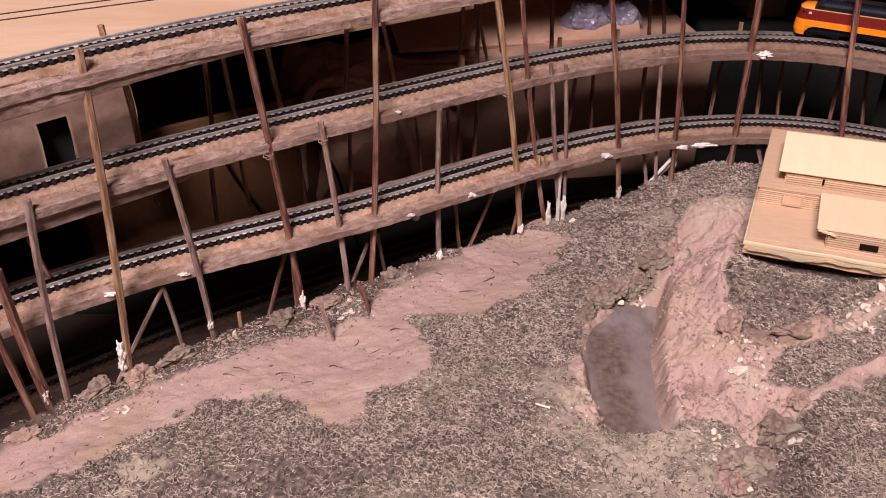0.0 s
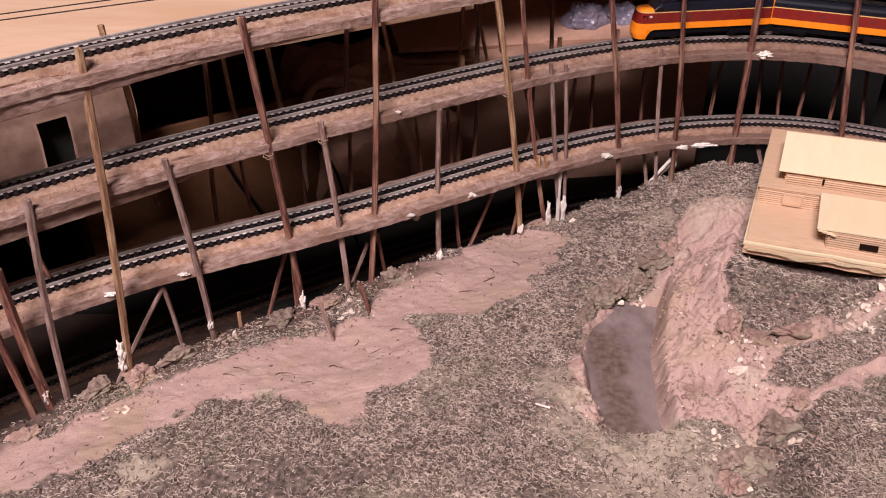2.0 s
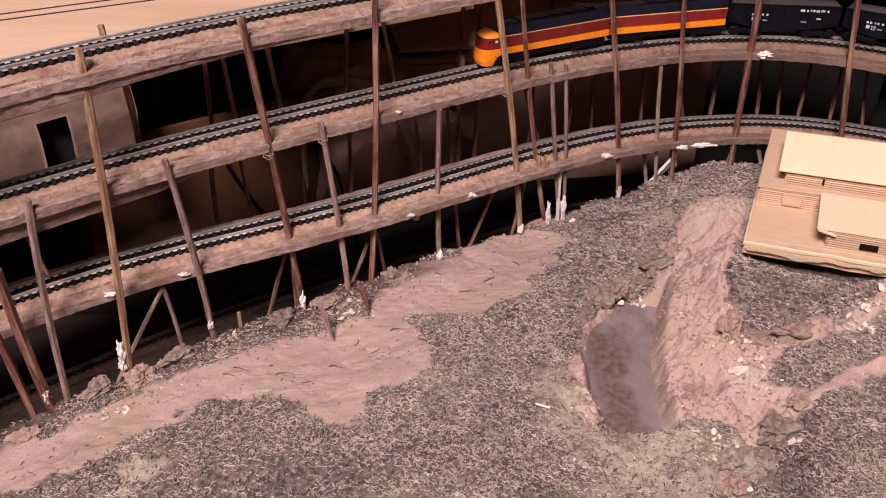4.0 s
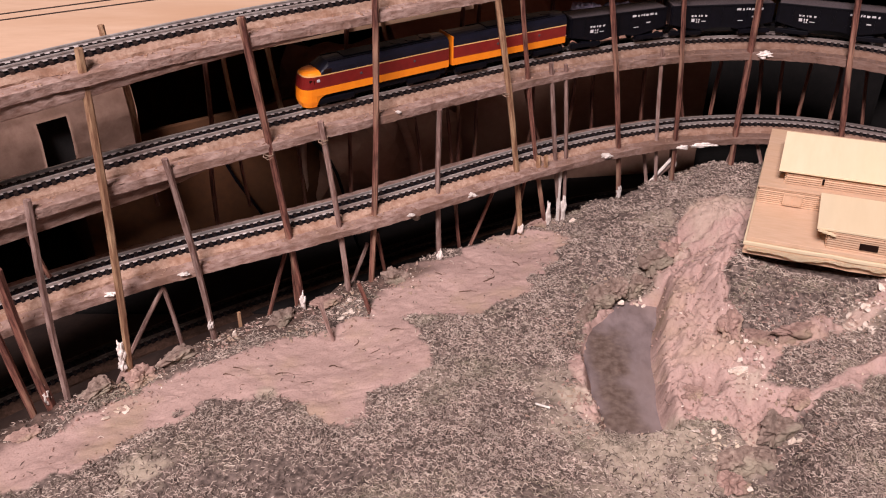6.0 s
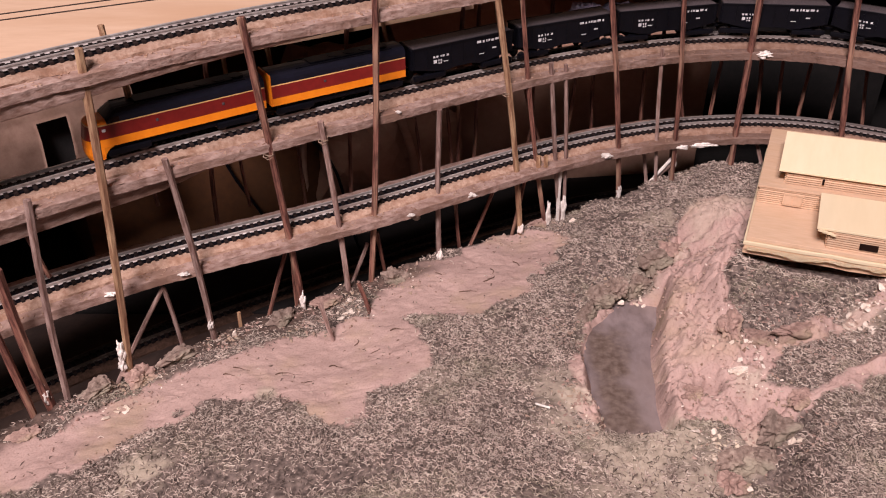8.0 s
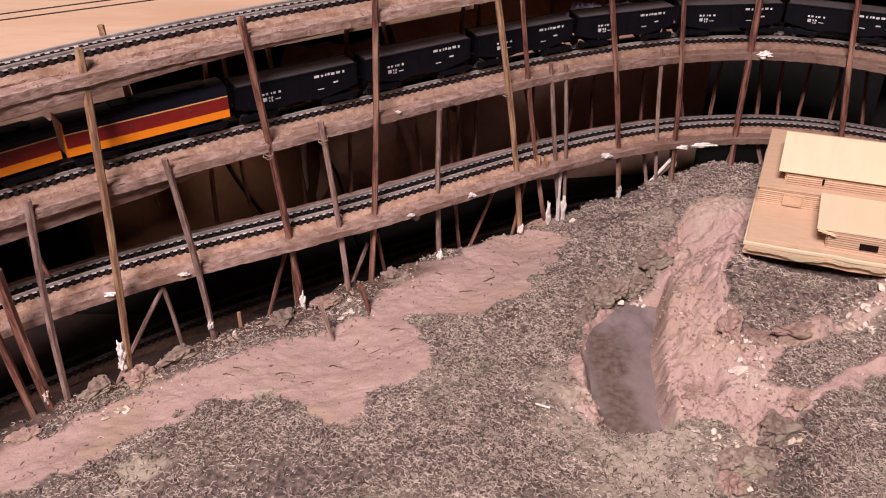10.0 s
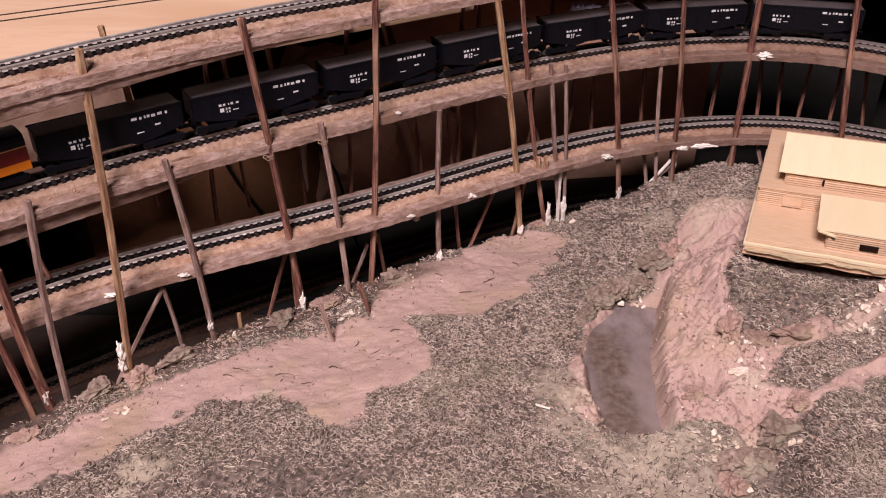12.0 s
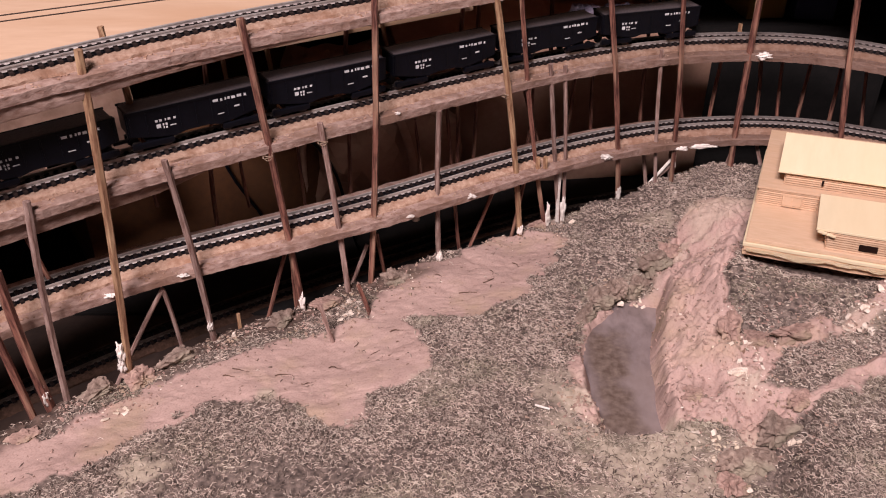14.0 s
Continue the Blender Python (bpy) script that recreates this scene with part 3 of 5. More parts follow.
def terrain_material():
    m = bpy.data.materials.new("earth_and_scatter")
    m.use_nodes = True
    n, l = m.node_tree.nodes, m.node_tree.links
    bsdf = n["Principled BSDF"]
    bsdf.inputs["Roughness"].default_value = 0.9
    bsdf.inputs["Specular IOR Level"].default_value = 0.25
    co = n.new("ShaderNodeTexCoord")

    def tone(scale, a, b, lo=0.35, hi=0.65, detail=6):
        t = n.new("ShaderNodeTexNoise")
        t.inputs["Scale"].default_value, t.inputs["Detail"].default_value = scale, detail
        l.new(co.outputs["Object"], t.inputs["Vector"])
        r = n.new("ShaderNodeValToRGB")
        r.color_ramp.elements[0].position, r.color_ramp.elements[1].position = lo, hi
        r.color_ramp.elements[0].color, r.color_ramp.elements[1].color = (*a, 1), (*b, 1)
        l.new(t.outputs[0], r.inputs[0])
        return r.outputs[0], t.outputs[0]

    def mixed(fac, a, b):
        x = n.new("ShaderNodeMix")
        x.data_type = "RGBA"
        l.new(fac, x.inputs[0])
        l.new(a, x.inputs[6])
        l.new(b, x.inputs[7])
        return x.outputs[2]

    earth, _ = tone(45, (0.365, 0.245, 0.215), (0.45, 0.31, 0.275))
    crumbs, grain = tone(900, (0.23, 0.14, 0.12), (0.46, 0.315, 0.28), 0.32, 0.5)
    fleck, _ = tone(330, (0, 0, 0), (1, 1, 1), 0.66, 0.70)
    stain, _ = tone(28, (0, 0, 0), (0.55, 0.55, 0.55), 0.52, 0.7)
    half = n.new("ShaderNodeValue")
    half.outputs[0].default_value = 0.35
    dirt = mixed(half.outputs[0], earth, crumbs)
    dark, _ = tone(400, (0.12, 0.07, 0.05), (0.2, 0.12, 0.09))
    dirt = mixed(fleck, dirt, dark)
    yellow, _ = tone(200, (0.42, 0.30, 0.19), (0.36, 0.27, 0.18))
    dirt = mixed(stain, dirt, yellow)
    # Dark base under the fibres carries the shadow between the curls.
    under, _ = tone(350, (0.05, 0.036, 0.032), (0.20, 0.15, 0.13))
    green, _ = tone(300, (0.35, 0.285, 0.22), (0.50, 0.41, 0.33))
    at = n.new("ShaderNodeAttribute")
    at.attribute_name = "bare"
    moss = n.new("ShaderNodeAttribute")
    moss.attribute_name = "moss"
    trench_tone = n.new("ShaderNodeAttribute")
    trench_tone.attribute_name = "trench_tone"
    trench_brown, _ = tone(300, (0.035, 0.022, 0.018), (0.125, 0.08, 0.064))
    l.new(mixed(trench_tone.outputs["Fac"], mixed(moss.outputs["Fac"], mixed(at.outputs["Fac"], under, dirt), green), trench_brown), bsdf.inputs["Base Color"])
    b = n.new("ShaderNodeBump")
    b.inputs["Strength"].default_value, b.inputs["Distance"].default_value = 0.45, 0.0006
    l.new(grain, b.inputs["Height"])
    l.new(b.outputs[0], bsdf.inputs["Normal"])
    return m


# powdery pale green patches: place, reach, strength
MOSS = ((0.172, 0.468, 0.022, 0.45), (0.188, 0.478, 0.014, 0.5), (0.122, 0.425, 0.012, 0.4), (-0.138, 0.272, 0.013, 0.85), (0.138, 0.470, 0.013, 0.6), (-0.006, 0.334, 0.011, 0.45), (0.060, 0.322, 0.016, 0.55), (0.152, 0.320, 0.009, 0.6),
        (-0.092, 0.328, 0.006, 0.7), (0.143, 0.440, 0.011, 0.6), (0.142, 0.284, 0.010, 0.5), (0.105, 0.290, 0.018, 0.8), (0.088, 0.272, 0.030, 0.8), (0.118, 0.266, 0.022, 0.7), (0.060, 0.300, 0.014, 0.7), (0.066, 0.318, 0.010, 0.8), (0.075, 0.285, 0.016, 0.5), (0.125, 0.272, 0.014, 0.5), (0.215, 0.345, 0.010, 0.35))


def moss_at(x, y):
    out = np.zeros(x.shape)
    for mx, my, reach, amount in MOSS:
        d = np.hypot(x - mx, y - my) / reach + fractal(x, y, 0.008, 150, 3) * 0.45
        out = np.maximum(out, amount * smooth(1.3, 0.4, d))
    return out


def trench_tone_at(x, y, rim):
    """Cover of dark brown litter in the trench along the foot of the posts."""
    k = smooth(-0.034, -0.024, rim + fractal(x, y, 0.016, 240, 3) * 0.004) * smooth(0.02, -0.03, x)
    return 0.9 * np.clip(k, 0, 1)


def build_ground():
    # a close mesh where the gully lies, a wider one beyond it
    xs = np.concatenate([np.arange(-0.34, -0.24, 0.004), np.arange(-0.24, 0.06, 0.0013), np.arange(0.06, 0.25, 0.0007), np.arange(0.25, 0.55, 0.004)])
    ys = np.concatenate([np.arange(-0.22, 0.20, 0.006), np.arange(0.20, 0.25, 0.0015), np.arange(0.25, 0.49, 0.0007), np.arange(0.49, 0.60, 0.0013)])
    x, y = np.meshgrid(xs, ys)
    z, bare, rock, pond, rim = land(x, y)
    w = len(xs)
    idx = np.arange(x.size).reshape(x.shape)
    quads = np.stack([idx[:-1, :-1], idx[:-1, 1:], idx[1:, 1:], idx[1:, :-1]], -1).reshape(-1, 4)
    quads = quads[(rim.ravel()[quads] < 0.004).any(1)]
    used = np.unique(quads)
    back = np.full(x.size, -1)
    back[used] = np.arange(len(used))
    me = bpy.data.meshes.new("ground")
    me.from_pydata(np.stack([x.ravel(), y.ravel(), z.ravel()], 1)[used].tolist(), [], back[quads].tolist())
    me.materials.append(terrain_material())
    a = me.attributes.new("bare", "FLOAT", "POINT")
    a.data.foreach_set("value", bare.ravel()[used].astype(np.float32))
    a = me.attributes.new("moss", "FLOAT", "POINT")
    a.data.foreach_set("value", moss_at(x, y).ravel()[used].astype(np.float32))
    a = me.attributes.new("trench_tone", "FLOAT", "POINT")
    a.data.foreach_set("value", trench_tone_at(x, y, rim).ravel()[used].astype(np.float32))
    me.polygons.foreach_set("use_smooth", [True] * len(me.polygons))
    ob = new("ground", me)
    return tagged(ob, "pinkish plaster earth with rough scatter and a rocky gully", "ground", kind="structure")


build_ground()


def scatter_material():
    m = bpy.data.materials.new("dried_scatter")
    m.use_nodes = True
    n, l = m.node_tree.nodes, m.node_tree.links
    bsdf = n["Principled BSDF"]
    bsdf.inputs["Roughness"].default_value = 0.85
    bsdf.inputs["Specular IOR Level"].default_value = 0.2
    g = n.new("ShaderNodeNewGeometry")
    r = n.new("ShaderNodeValToRGB")
    tones = ((0.0, (0.055, 0.040, 0.034)), (0.3, (0.17, 0.125, 0.105)), (0.55, (0.345, 0.262, 0.228)), (0.85, (0.40, 0.33, 0.28)), (1.0, (0.54, 0.45, 0.39)))
    while len(r.color_ramp.elements) < len(tones):
        r.color_ramp.elements.new(0.5)
    for e, (p, c) in zip(r.color_ramp.elements, tones):
        e.position, e.color = p, (*c, 1)
    l.new(g.outputs["Random Per Island"], r.inputs[0])
    co = n.new("ShaderNodeTexCoord")
    t = n.new("ShaderNodeTexNoise")
    t.inputs["Scale"].default_value, t.inputs["Detail"].default_value = 26, 5
    l.new(co.outputs["Object"], t.inputs["Vector"])
    k = n.new("ShaderNodeValToRGB")
    k.color_ramp.elements[0].position, k.color_ramp.elements[1].position = 0.52, 0.68
    k.color_ramp.elements[0].color, k.color_ramp.elements[1].color = (0, 0, 0, 1), (0.4, 0.4, 0.4, 1)
    l.new(t.outputs[0], k.inputs[0])
    x = n.new("ShaderNodeMix")
    x.data_type = "RGBA"
    l.new(k.outputs[0], x.inputs[0])
    l.new(r.outputs[0], x.inputs[6])
    x.inputs[7].default_value = (0.24, 0.22, 0.15, 1)
    patch = n.new("ShaderNodeTexNoise")
    patch.inputs["Scale"].default_value, patch.inputs["Detail"].default_value = 85, 4
    l.new(co.outputs["Object"], patch.inputs["Vector"])
    gain = n.new("ShaderNodeMapRange")
    gain.inputs[1].default_value, gain.inputs[2].default_value, gain.inputs[3].default_value, gain.inputs[4].default_value = 0.35, 0.65, 0.80, 1.25
    l.new(patch.outputs[0], gain.inputs[0])
    v = n.new("ShaderNodeHueSaturation")
    l.new(gain.outputs[0], v.inputs["Value"])
    l.new(x.outputs[2], v.inputs["Color"])
    l.new(v.outputs[0], bsdf.inputs["Base Color"])
    return m


def build_scatter(count=150000):
    """Curled dry fibres, each a bent three-sided strand, over all that is not bare."""
    rng = np.random.RandomState(11)
    x, y = rng.uniform(-0.30, 0.34, count * 3), rng.uniform(0.14, 0.57, count * 3)
    z, bare, rock, pond, rim = land(x, y)
    tuft = fractal(x, y, 0.03, 130)
    lift = z > 0.136
    chance = (1 - bare) * np.clip(0.80 + 0.75 * tuft, 0.12, 1) * (1 - 0.85 * moss_at(x, y)) + 0.004 * bare
    chance = chance * (1 - 0.96 * trench_tone_at(x, y, rim))
    keep = (rng.uniform(0, 1, x.size) < chance) & (pond < 0) & (rim < -0.009) & lift
    house = inside(((0.166, 0.390), (0.217, 0.506), (0.314, 0.465), (0.262, 0.348)), x, y)
    keep &= house < 0
    near = np.hypot(x, y) < 0.62
    keep &= near
    x, y, z = x[keep][:count], y[keep][:count], z[keep][:count]
    k = len(x)
    length, width = rng.uniform(0.0013, 0.0034, k), rng.uniform(0.00020, 0.00042, k)
    head, curl, rise = rng.uniform(0, math.tau, k), rng.normal(0, 2.2, k), rng.uniform(0.1, 1.3, k)
    px, py, pz = x.copy(), y.copy(), z - 0.0002
    rings = []
    for i in range(3):
        a = head + curl * i / 2
        sx, sy = -np.sin(a) * width, np.cos(a) * width
        taper = 1 - 0.3 * i
        rings += [np.stack([px + sx * taper, py + sy * taper, pz], 1), np.stack([px - sx * taper, py - sy * taper, pz], 1), np.stack([px, py, pz + width * 1.5 * taper], 1)]
        up = rise * (0.6 - 0.8 * i)
        px, py, pz = px + np.cos(a) * length / 2, py + np.sin(a) * length / 2, pz + up * length / 2
    v = np.stack(rings, 1).reshape(-1, 3)
    base = (np.arange(k) * 9)[:, None]
    pattern = [(3 * i + j, 3 * i + (j + 1) % 3, 3 * i + 3 + (j + 1) % 3, 3 * i + 3 + j) for i in range(2) for j in range(3)]
    f = (base[:, :, None] + np.array(pattern)[None]).reshape(-1, 4)
    me = bpy.data.meshes.new("dry_scatter")
    me.from_pydata(v.tolist(), [], f.tolist())
    me.materials.append(scatter_material())
    return tagged(new("dry_scatter", me), "matted grey-brown dry fibre scatter on the ground", "ground cover", kind="stuff")


build_scatter()


def resin_material():
    """Cloudy poured resin: a brown murky core under a lilac-grey skin with streaks and scum."""
    m = material("murky_resin", (0.285, 0.225, 0.225), (0.17, 0.13, 0.128), 150, 0.25, 0.5, (1, 0.55, 1), (0.26, 0.20, 0.19), 0.7, big=40, spec=0.5, spread=0.2)
    n, l = m.node_tree.nodes, m.node_tree.links
    bsdf = n["Principled BSDF"]
    skin = bsdf.inputs["Base Color"].links[0].from_socket
    deep = n.new("ShaderNodeAttribute")
    deep.attribute_name = "deep"
    co = n.new("ShaderNodeTexCoord")
    t = n.new("ShaderNodeTexNoise")
    t.inputs["Scale"].default_value, t.inputs["Detail"].default_value = 260, 6
    l.new(co.outputs["Object"], t.inputs["Vector"])
    r = n.new("ShaderNodeValToRGB")
    r.color_ramp.elements[0].position, r.color_ramp.elements[1].position = 0.35, 0.7
    r.color_ramp.elements[0].color, r.color_ramp.elements[1].color = (0.085, 0.055, 0.042, 1), (0.19, 0.14, 0.115, 1)
    l.new(t.outputs[0], r.inputs[0])
    x = n.new("ShaderNodeMix")
    x.data_type = "RGBA"
    l.new(deep.outputs["Fac"], x.inputs[0])
    l.new(skin, x.inputs[6])
    l.new(r.outputs[0], x.inputs[7])
    l.new(x.outputs[2], bsdf.inputs["Base Color"])
    return m


def build_pond():
    xs, ys = np.arange(0.066, 0.142, 0.0011), np.arange(0.290, 0.426, 0.0011)
    x, y = np.meshgrid(xs, ys)
    rim = inside(POND, x, y)
    core = inside(((0.086, 0.385), (0.080, 0.350), (0.080, 0.308), (0.104, 0.306), (0.100, 0.335), (0.098, 0.365), (0.100, 0.384)), x, y) + fractal(x, y, 0.018, 410, 4) * 0.006
    deep = smooth(-0.007, 0.006, core)
    z = POND_LEVEL + 0.00025 * fractal(x, y, 0.012, 420, 4)
    idx = np.arange(x.size).reshape(x.shape)
    quads = np.stack([idx[:-1, :-1], idx[:-1, 1:], idx[1:, 1:], idx[1:, :-1]], -1).reshape(-1, 4)
    quads = quads[(rim.ravel()[quads] > -0.0045).all(1)]
    used = np.unique(quads)
    back = np.full(x.size, -1)
    back[used] = np.arange(len(used))
    me = bpy.data.meshes.new("pond_water")
    me.from_pydata(np.stack([x.ravel(), y.ravel(), z.ravel()], 1)[used].tolist(), [], back[quads].tolist())
    me.materials.append(resin_material())
    me.attributes.new("deep", "FLOAT", "POINT").data.foreach_set("value", (0.85 * deep).ravel()[used].astype(np.float32))
    me.polygons.foreach_set("use_smooth", [True] * len(me.polygons))
    return tagged(new("pond_water", me), "murky dark resin pool in the gully", "water", kind="structure")


build_pond()


# ---- wooden freight house ----
def freight_house():
    thing = tagged(new("freight_house"), "unpainted laser-cut wooden freight house on a stacked base board", "model building")
    thing.matrix_world = pose(0.1636, 0.3867, 0.2070, -0.82, -2.36, -23.3)
    # own space: x along the front edge, y towards the back, z up from the base's top
    for t, low, dx, dy, mat in ((0.0024, 0.0, 0.0, 0.0, BALSA_DECK), (0.0020, 0.0026, -0.0012, -0.0012, BALSA), (0.0026, 0.0048, -0.0004, -0.0004, BALSA_DECK), (0.0032, 0.0078, -0.0010, 0.0008, BALSA_WALL)):
        bm = box((0.108, 0.127, t), (0.054 + dx, 0.0635 + dy, -t / 2 - low), 0.0003)
        bmesh.ops.subdivide_edges(bm, edges=bm.edges[:], cuts=9, use_grid_fill=True)
        for v in bm.verts:
            if v.co.y < 0.003 and low:
                v.co.y += 0.0007 * noise.noise((v.co.x * 110, low * 900, 0))
                v.co.z += 0.0004 * noise.noise((v.co.x * 60, low * 700, 5))
        part("base_board", bm, mat, thing)

    bm = bmesh.new()
    rng = random.Random(5)
    upper, lower = [], []
    for k in range(55):
        x = 0.001 + k * 0.0019
        dip = 0.0022 * math.exp(-((x - 0.027) / 0.006) ** 2)
        upper.append(bm.verts.new((x, -0.0016, -0.0050)))
        lower.append(bm.verts.new((x, -0.0020, -0.0066 - dip - 0.0011 * noise.noise((x * 130, 7.0, 0)) - rng.uniform(0, 0.0006))))
    for k in range(54):
        bm.faces.new((upper[k], upper[k + 1], lower[k + 1], lower[k]))
    bmesh.ops.solidify(bm, geom=bm.faces[:], thickness=0.0004)
    part("torn_veneer", bm, BALSA_PALE, thing, "pale veneer strip with a torn lower edge")

    def wall(name, width, height, centre, turn=0):
        """A wall of lapped boards: a thin core and each board before it."""
        core = part(name, box((width, 0.0012, height), (0, 0, 0), 0.0001), BALSA_WALL, thing)
        core.matrix_basis = pose(*centre, 0, 0, turn)
        count = max(6, int(height / 0.0012))
        plank = box((width, 0.0007, height / count * 0.66), (0, 0, 0), 0.00012)
        me = bpy.data.meshes.new("board")
        plank.to_mesh(me)
        plank.free()
        me.materials.append(BALSA_WALL)
        for k in range(count):
            b = new("board", me)
            b.parent = core
            b.matrix_basis = pose(0, -0.0008, -height / 2 + (k + 0.5) * height / count, -8)
        return core

    # raised platform over the back half
    part("platform_deck", box((0.108, 0.0855, 0.0012), (0.0540, 0.0846, 0.0104), 0.0002), BALSA_DECK, thing)
    front = wall("platform_wall", 0.106, 0.0098, (0.0540, 0.0434, 0.0049))
    wall("platform_wall", 0.082, 0.0098, (0.0012, 0.0850, 0.0049), -90)
    hatch = part("hatch", box((0.0094, 0.0008, 0.0056), (-0.0345, -0.0016, -0.0004), 0.0002), BALSA_DECK, front)
    part("hatch_bar", box((0.0006, 0.0006, 0.0056), (-0.0345, -0.0022, -0.0004), 0), BALSA_WALL, hatch)
    for z in (-0.0036, 0.0028):
        part("hatch_frame", box((0.0106, 0.0010, 0.0007), (-0.0345, -0.0018, z), 0), BALSA_WALL, hatch)
    for x in (-0.0394, -0.0296):
        part("hatch_frame", box((0.0006, 0.0010, 0.0058), (x, -0.0018, -0.0004), 0), BALSA_WALL, hatch)
    # long shed on the platform
    shed = wall("shed_wall", 0.092, 0.0092, (0.0600, 0.0500, 0.0156))
    wall("shed_wall", 0.040, 0.0092, (0.0142, 0.0704, 0.0156), -90)
    part("shed_slit", box((0.0012, 0.0010, 0.0034), (-0.0265, -0.0014, -0.0005), 0.0001), GLASS, shed, "narrow dark slit")
    slope = Matrix.Rotation(math.atan2(0.0043, 0.0464), 4, "X")
    part("roof", box((0.098, 0.0466, 0.0013), (0.0584, 0.0700, 0.0217), 0.0002, None, slope), BALSA, thing, "smooth pale basswood roof sheet")
    # low office in front
    off = wall("office_wall", 0.068, 0.0104, (0.0732, 0.0030, 0.0052))
    wall("office_wall", 0.034, 0.0104, (0.0398, 0.0205, 0.0052), -90)
    part("office_window", box((0.0088, 0.0012, 0.0034), (-0.0140, -0.0012, -0.0010), 0.0001), GLASS, off, "dark window opening")
    bm = box((0.074, 0.0378, 0.0013), (0.0702, 0.0201, 0.0119), 0.0002, None, Matrix.Rotation(math.atan2(0.0015, 0.0376), 4, "X"))
    part("roof", bm, BALSA, thing, "smooth pale basswood roof sheet")
    rag = random.Random(8)
    for k in range(5):
        part("torn_splinter", box((0.0022 + rag.uniform(0, 0.002), 0.0010, 0.0009), (0.0352 + k * 0.0016, 0.0006 - rag.uniform(0, 0.0008), 0.0106 - 0.0004 * k), 0.0001, None, Matrix.Rotation(rag.uniform(-0.4, 0.4), 4, "Z")), BALSA, thing, "torn roof splinter")


freight_house()


# ---- behind the tiers ----
def pine_board():
    """A flat pine shelf beside the top tier, with two grooves laid on as dark strips; it roofs what lies behind the
    loop's near half. An unseen board over the right half is added to block light.
    """
    thing = tagged(new("pine_shelf"), "pale varnished pine shelf beside the top track", "shelf", kind="structure")
    edge, near = run("top", -0.075, 0.005), run("top", -0.032, 0.005)
    near = np.array([near[np.argmin(np.hypot(near[:, 0] - q[0], near[:, 1] - q[1]))] for q in edge])
    # Hidden edge drawn in here to cut the light falling behind.
    share = smooth(-0.178, -0.150, edge[:, 0])[:, None]
    edge = edge * (1 - share) + near * share
    edge = edge[(edge[:, 1] > 0.08) & (edge[:, 0] < 0.02)]
    z1, t = LEVEL["top"] - 0.0255, 0.006
    bm = bmesh.new()
    rows = []
    for q in edge:
        d = (q - np.array(CENTRE)) / np.linalg.norm(q - np.array(CENTRE))
        rows.append([bm.verts.new((q[0] + d[0] * u, q[1] + d[1] * u, z1)) for u in (0.0, 0.05, 0.15, 0.45)])
    for a, b in zip(rows, rows[1:]):
        for k in range(3):
            bm.faces.new((a[k], a[k + 1], b[k + 1], b[k]))
    ext = bmesh.ops.extrude_face_region(bm, geom=bm.faces[:])
    bmesh.ops.translate(bm, vec=(0, 0, -t), verts=[v for v in ext["geom"] if isinstance(v, bmesh.types.BMVert)])
    part("board", bm, PINE, thing)
    # Out-of-view board, added only to keep light off the clutter at the right.
    z1, t = LEVEL["top"] - 0.0025, 0.012
    far = run("middle", -0.060, 0.005)
    far = far[(far[:, 1] > 0.10) & (far[:, 0] > -0.02)]
    bm = bmesh.new()
    rows = []
    for q in far:
        d = (q - np.array(CENTRE)) / np.linalg.norm(q - np.array(CENTRE))
        rows.append([bm.verts.new((q[0] + d[0] * u, q[1] + d[1] * u, z1)) for u in (0.0, 0.1, 0.4)])
    for a, b in zip(rows, rows[1:]):
        for k in range(2):
            bm.faces.new((a[k], a[k + 1], b[k + 1], b[k]))
    ext = bmesh.ops.extrude_face_region(bm, geom=bm.faces[:])
    bmesh.ops.translate(bm, vec=(0, 0, -t), verts=[v for v in ext["geom"] if isinstance(v, bmesh.types.BMVert)])
    part("board", bm, PINE, thing)
    # The two grooves, laid on as thin raised dark strips.
    turn = math.degrees(math.atan2(0.0260, 0.0508))
    for off in (0.0, 0.0123):
        ob = part("inlaid_line", box((0.40, 0.0013, 0.0006), (0, 0, 0), 0.0001), BENCH_MAT, thing, "thin dark strip laid on for a groove")
        ob.matrix_basis = pose(-0.1873 - off * 0.455, 0.5232 + off * 0.89, LEVEL["top"] - 0.0253, 0, 0, turn)


pine_board()


def under_board(tier, front, places, drops, label):
    """A plank below a tier's deck, whose depth changes along x as given, with a rounded lower edge."""
    line = run(tier, 0.0, 0.003)
    line = line[(line[:, 0] < places[-1]) & (line[:, 1] > 0.15)]
    d = np.gradient(line, axis=0)
    d /= np.linalg.norm(d, axis=1)[:, None]
    out = np.stack([-d[:, 1], d[:, 0]], 1)
    bm = bmesh.new()
    rows = []
    for q, o in zip(line, out):
        drop = float(np.interp(q[0], places, drops))
        top = LEVEL[tier] - 0.0118
        low = top - drop
        jit = 0.0007 * noise.noise((q[0] * 60, q[1] * 60, 4)) + 0.0004 * noise.noise((q[0] * 240, q[1] * 240, 9))
        sec = [(front, top), (front + jit, (top + low) / 2), (front + 0.0006 + jit, low + 0.0008), (front + 0.0022, low), (front + 0.014, low + 0.0006), (front + 0.015, top)]
        rows.append([bm.verts.new((q[0] + o[0] * a, q[1] + o[1] * a, z)) for a, z in sec])
    k = len(rows[0])
    for a, b in zip(rows, rows[1:]):
        for i in range(k):
            bm.faces.new((a[i], a[(i + 1) % k], b[(i + 1) % k], b[i]))
    bm.faces.new(rows[0])
    bm.faces.new(rows[-1][::-1])
    return tagged(part("under_board", bm, PLY), label, "plank")


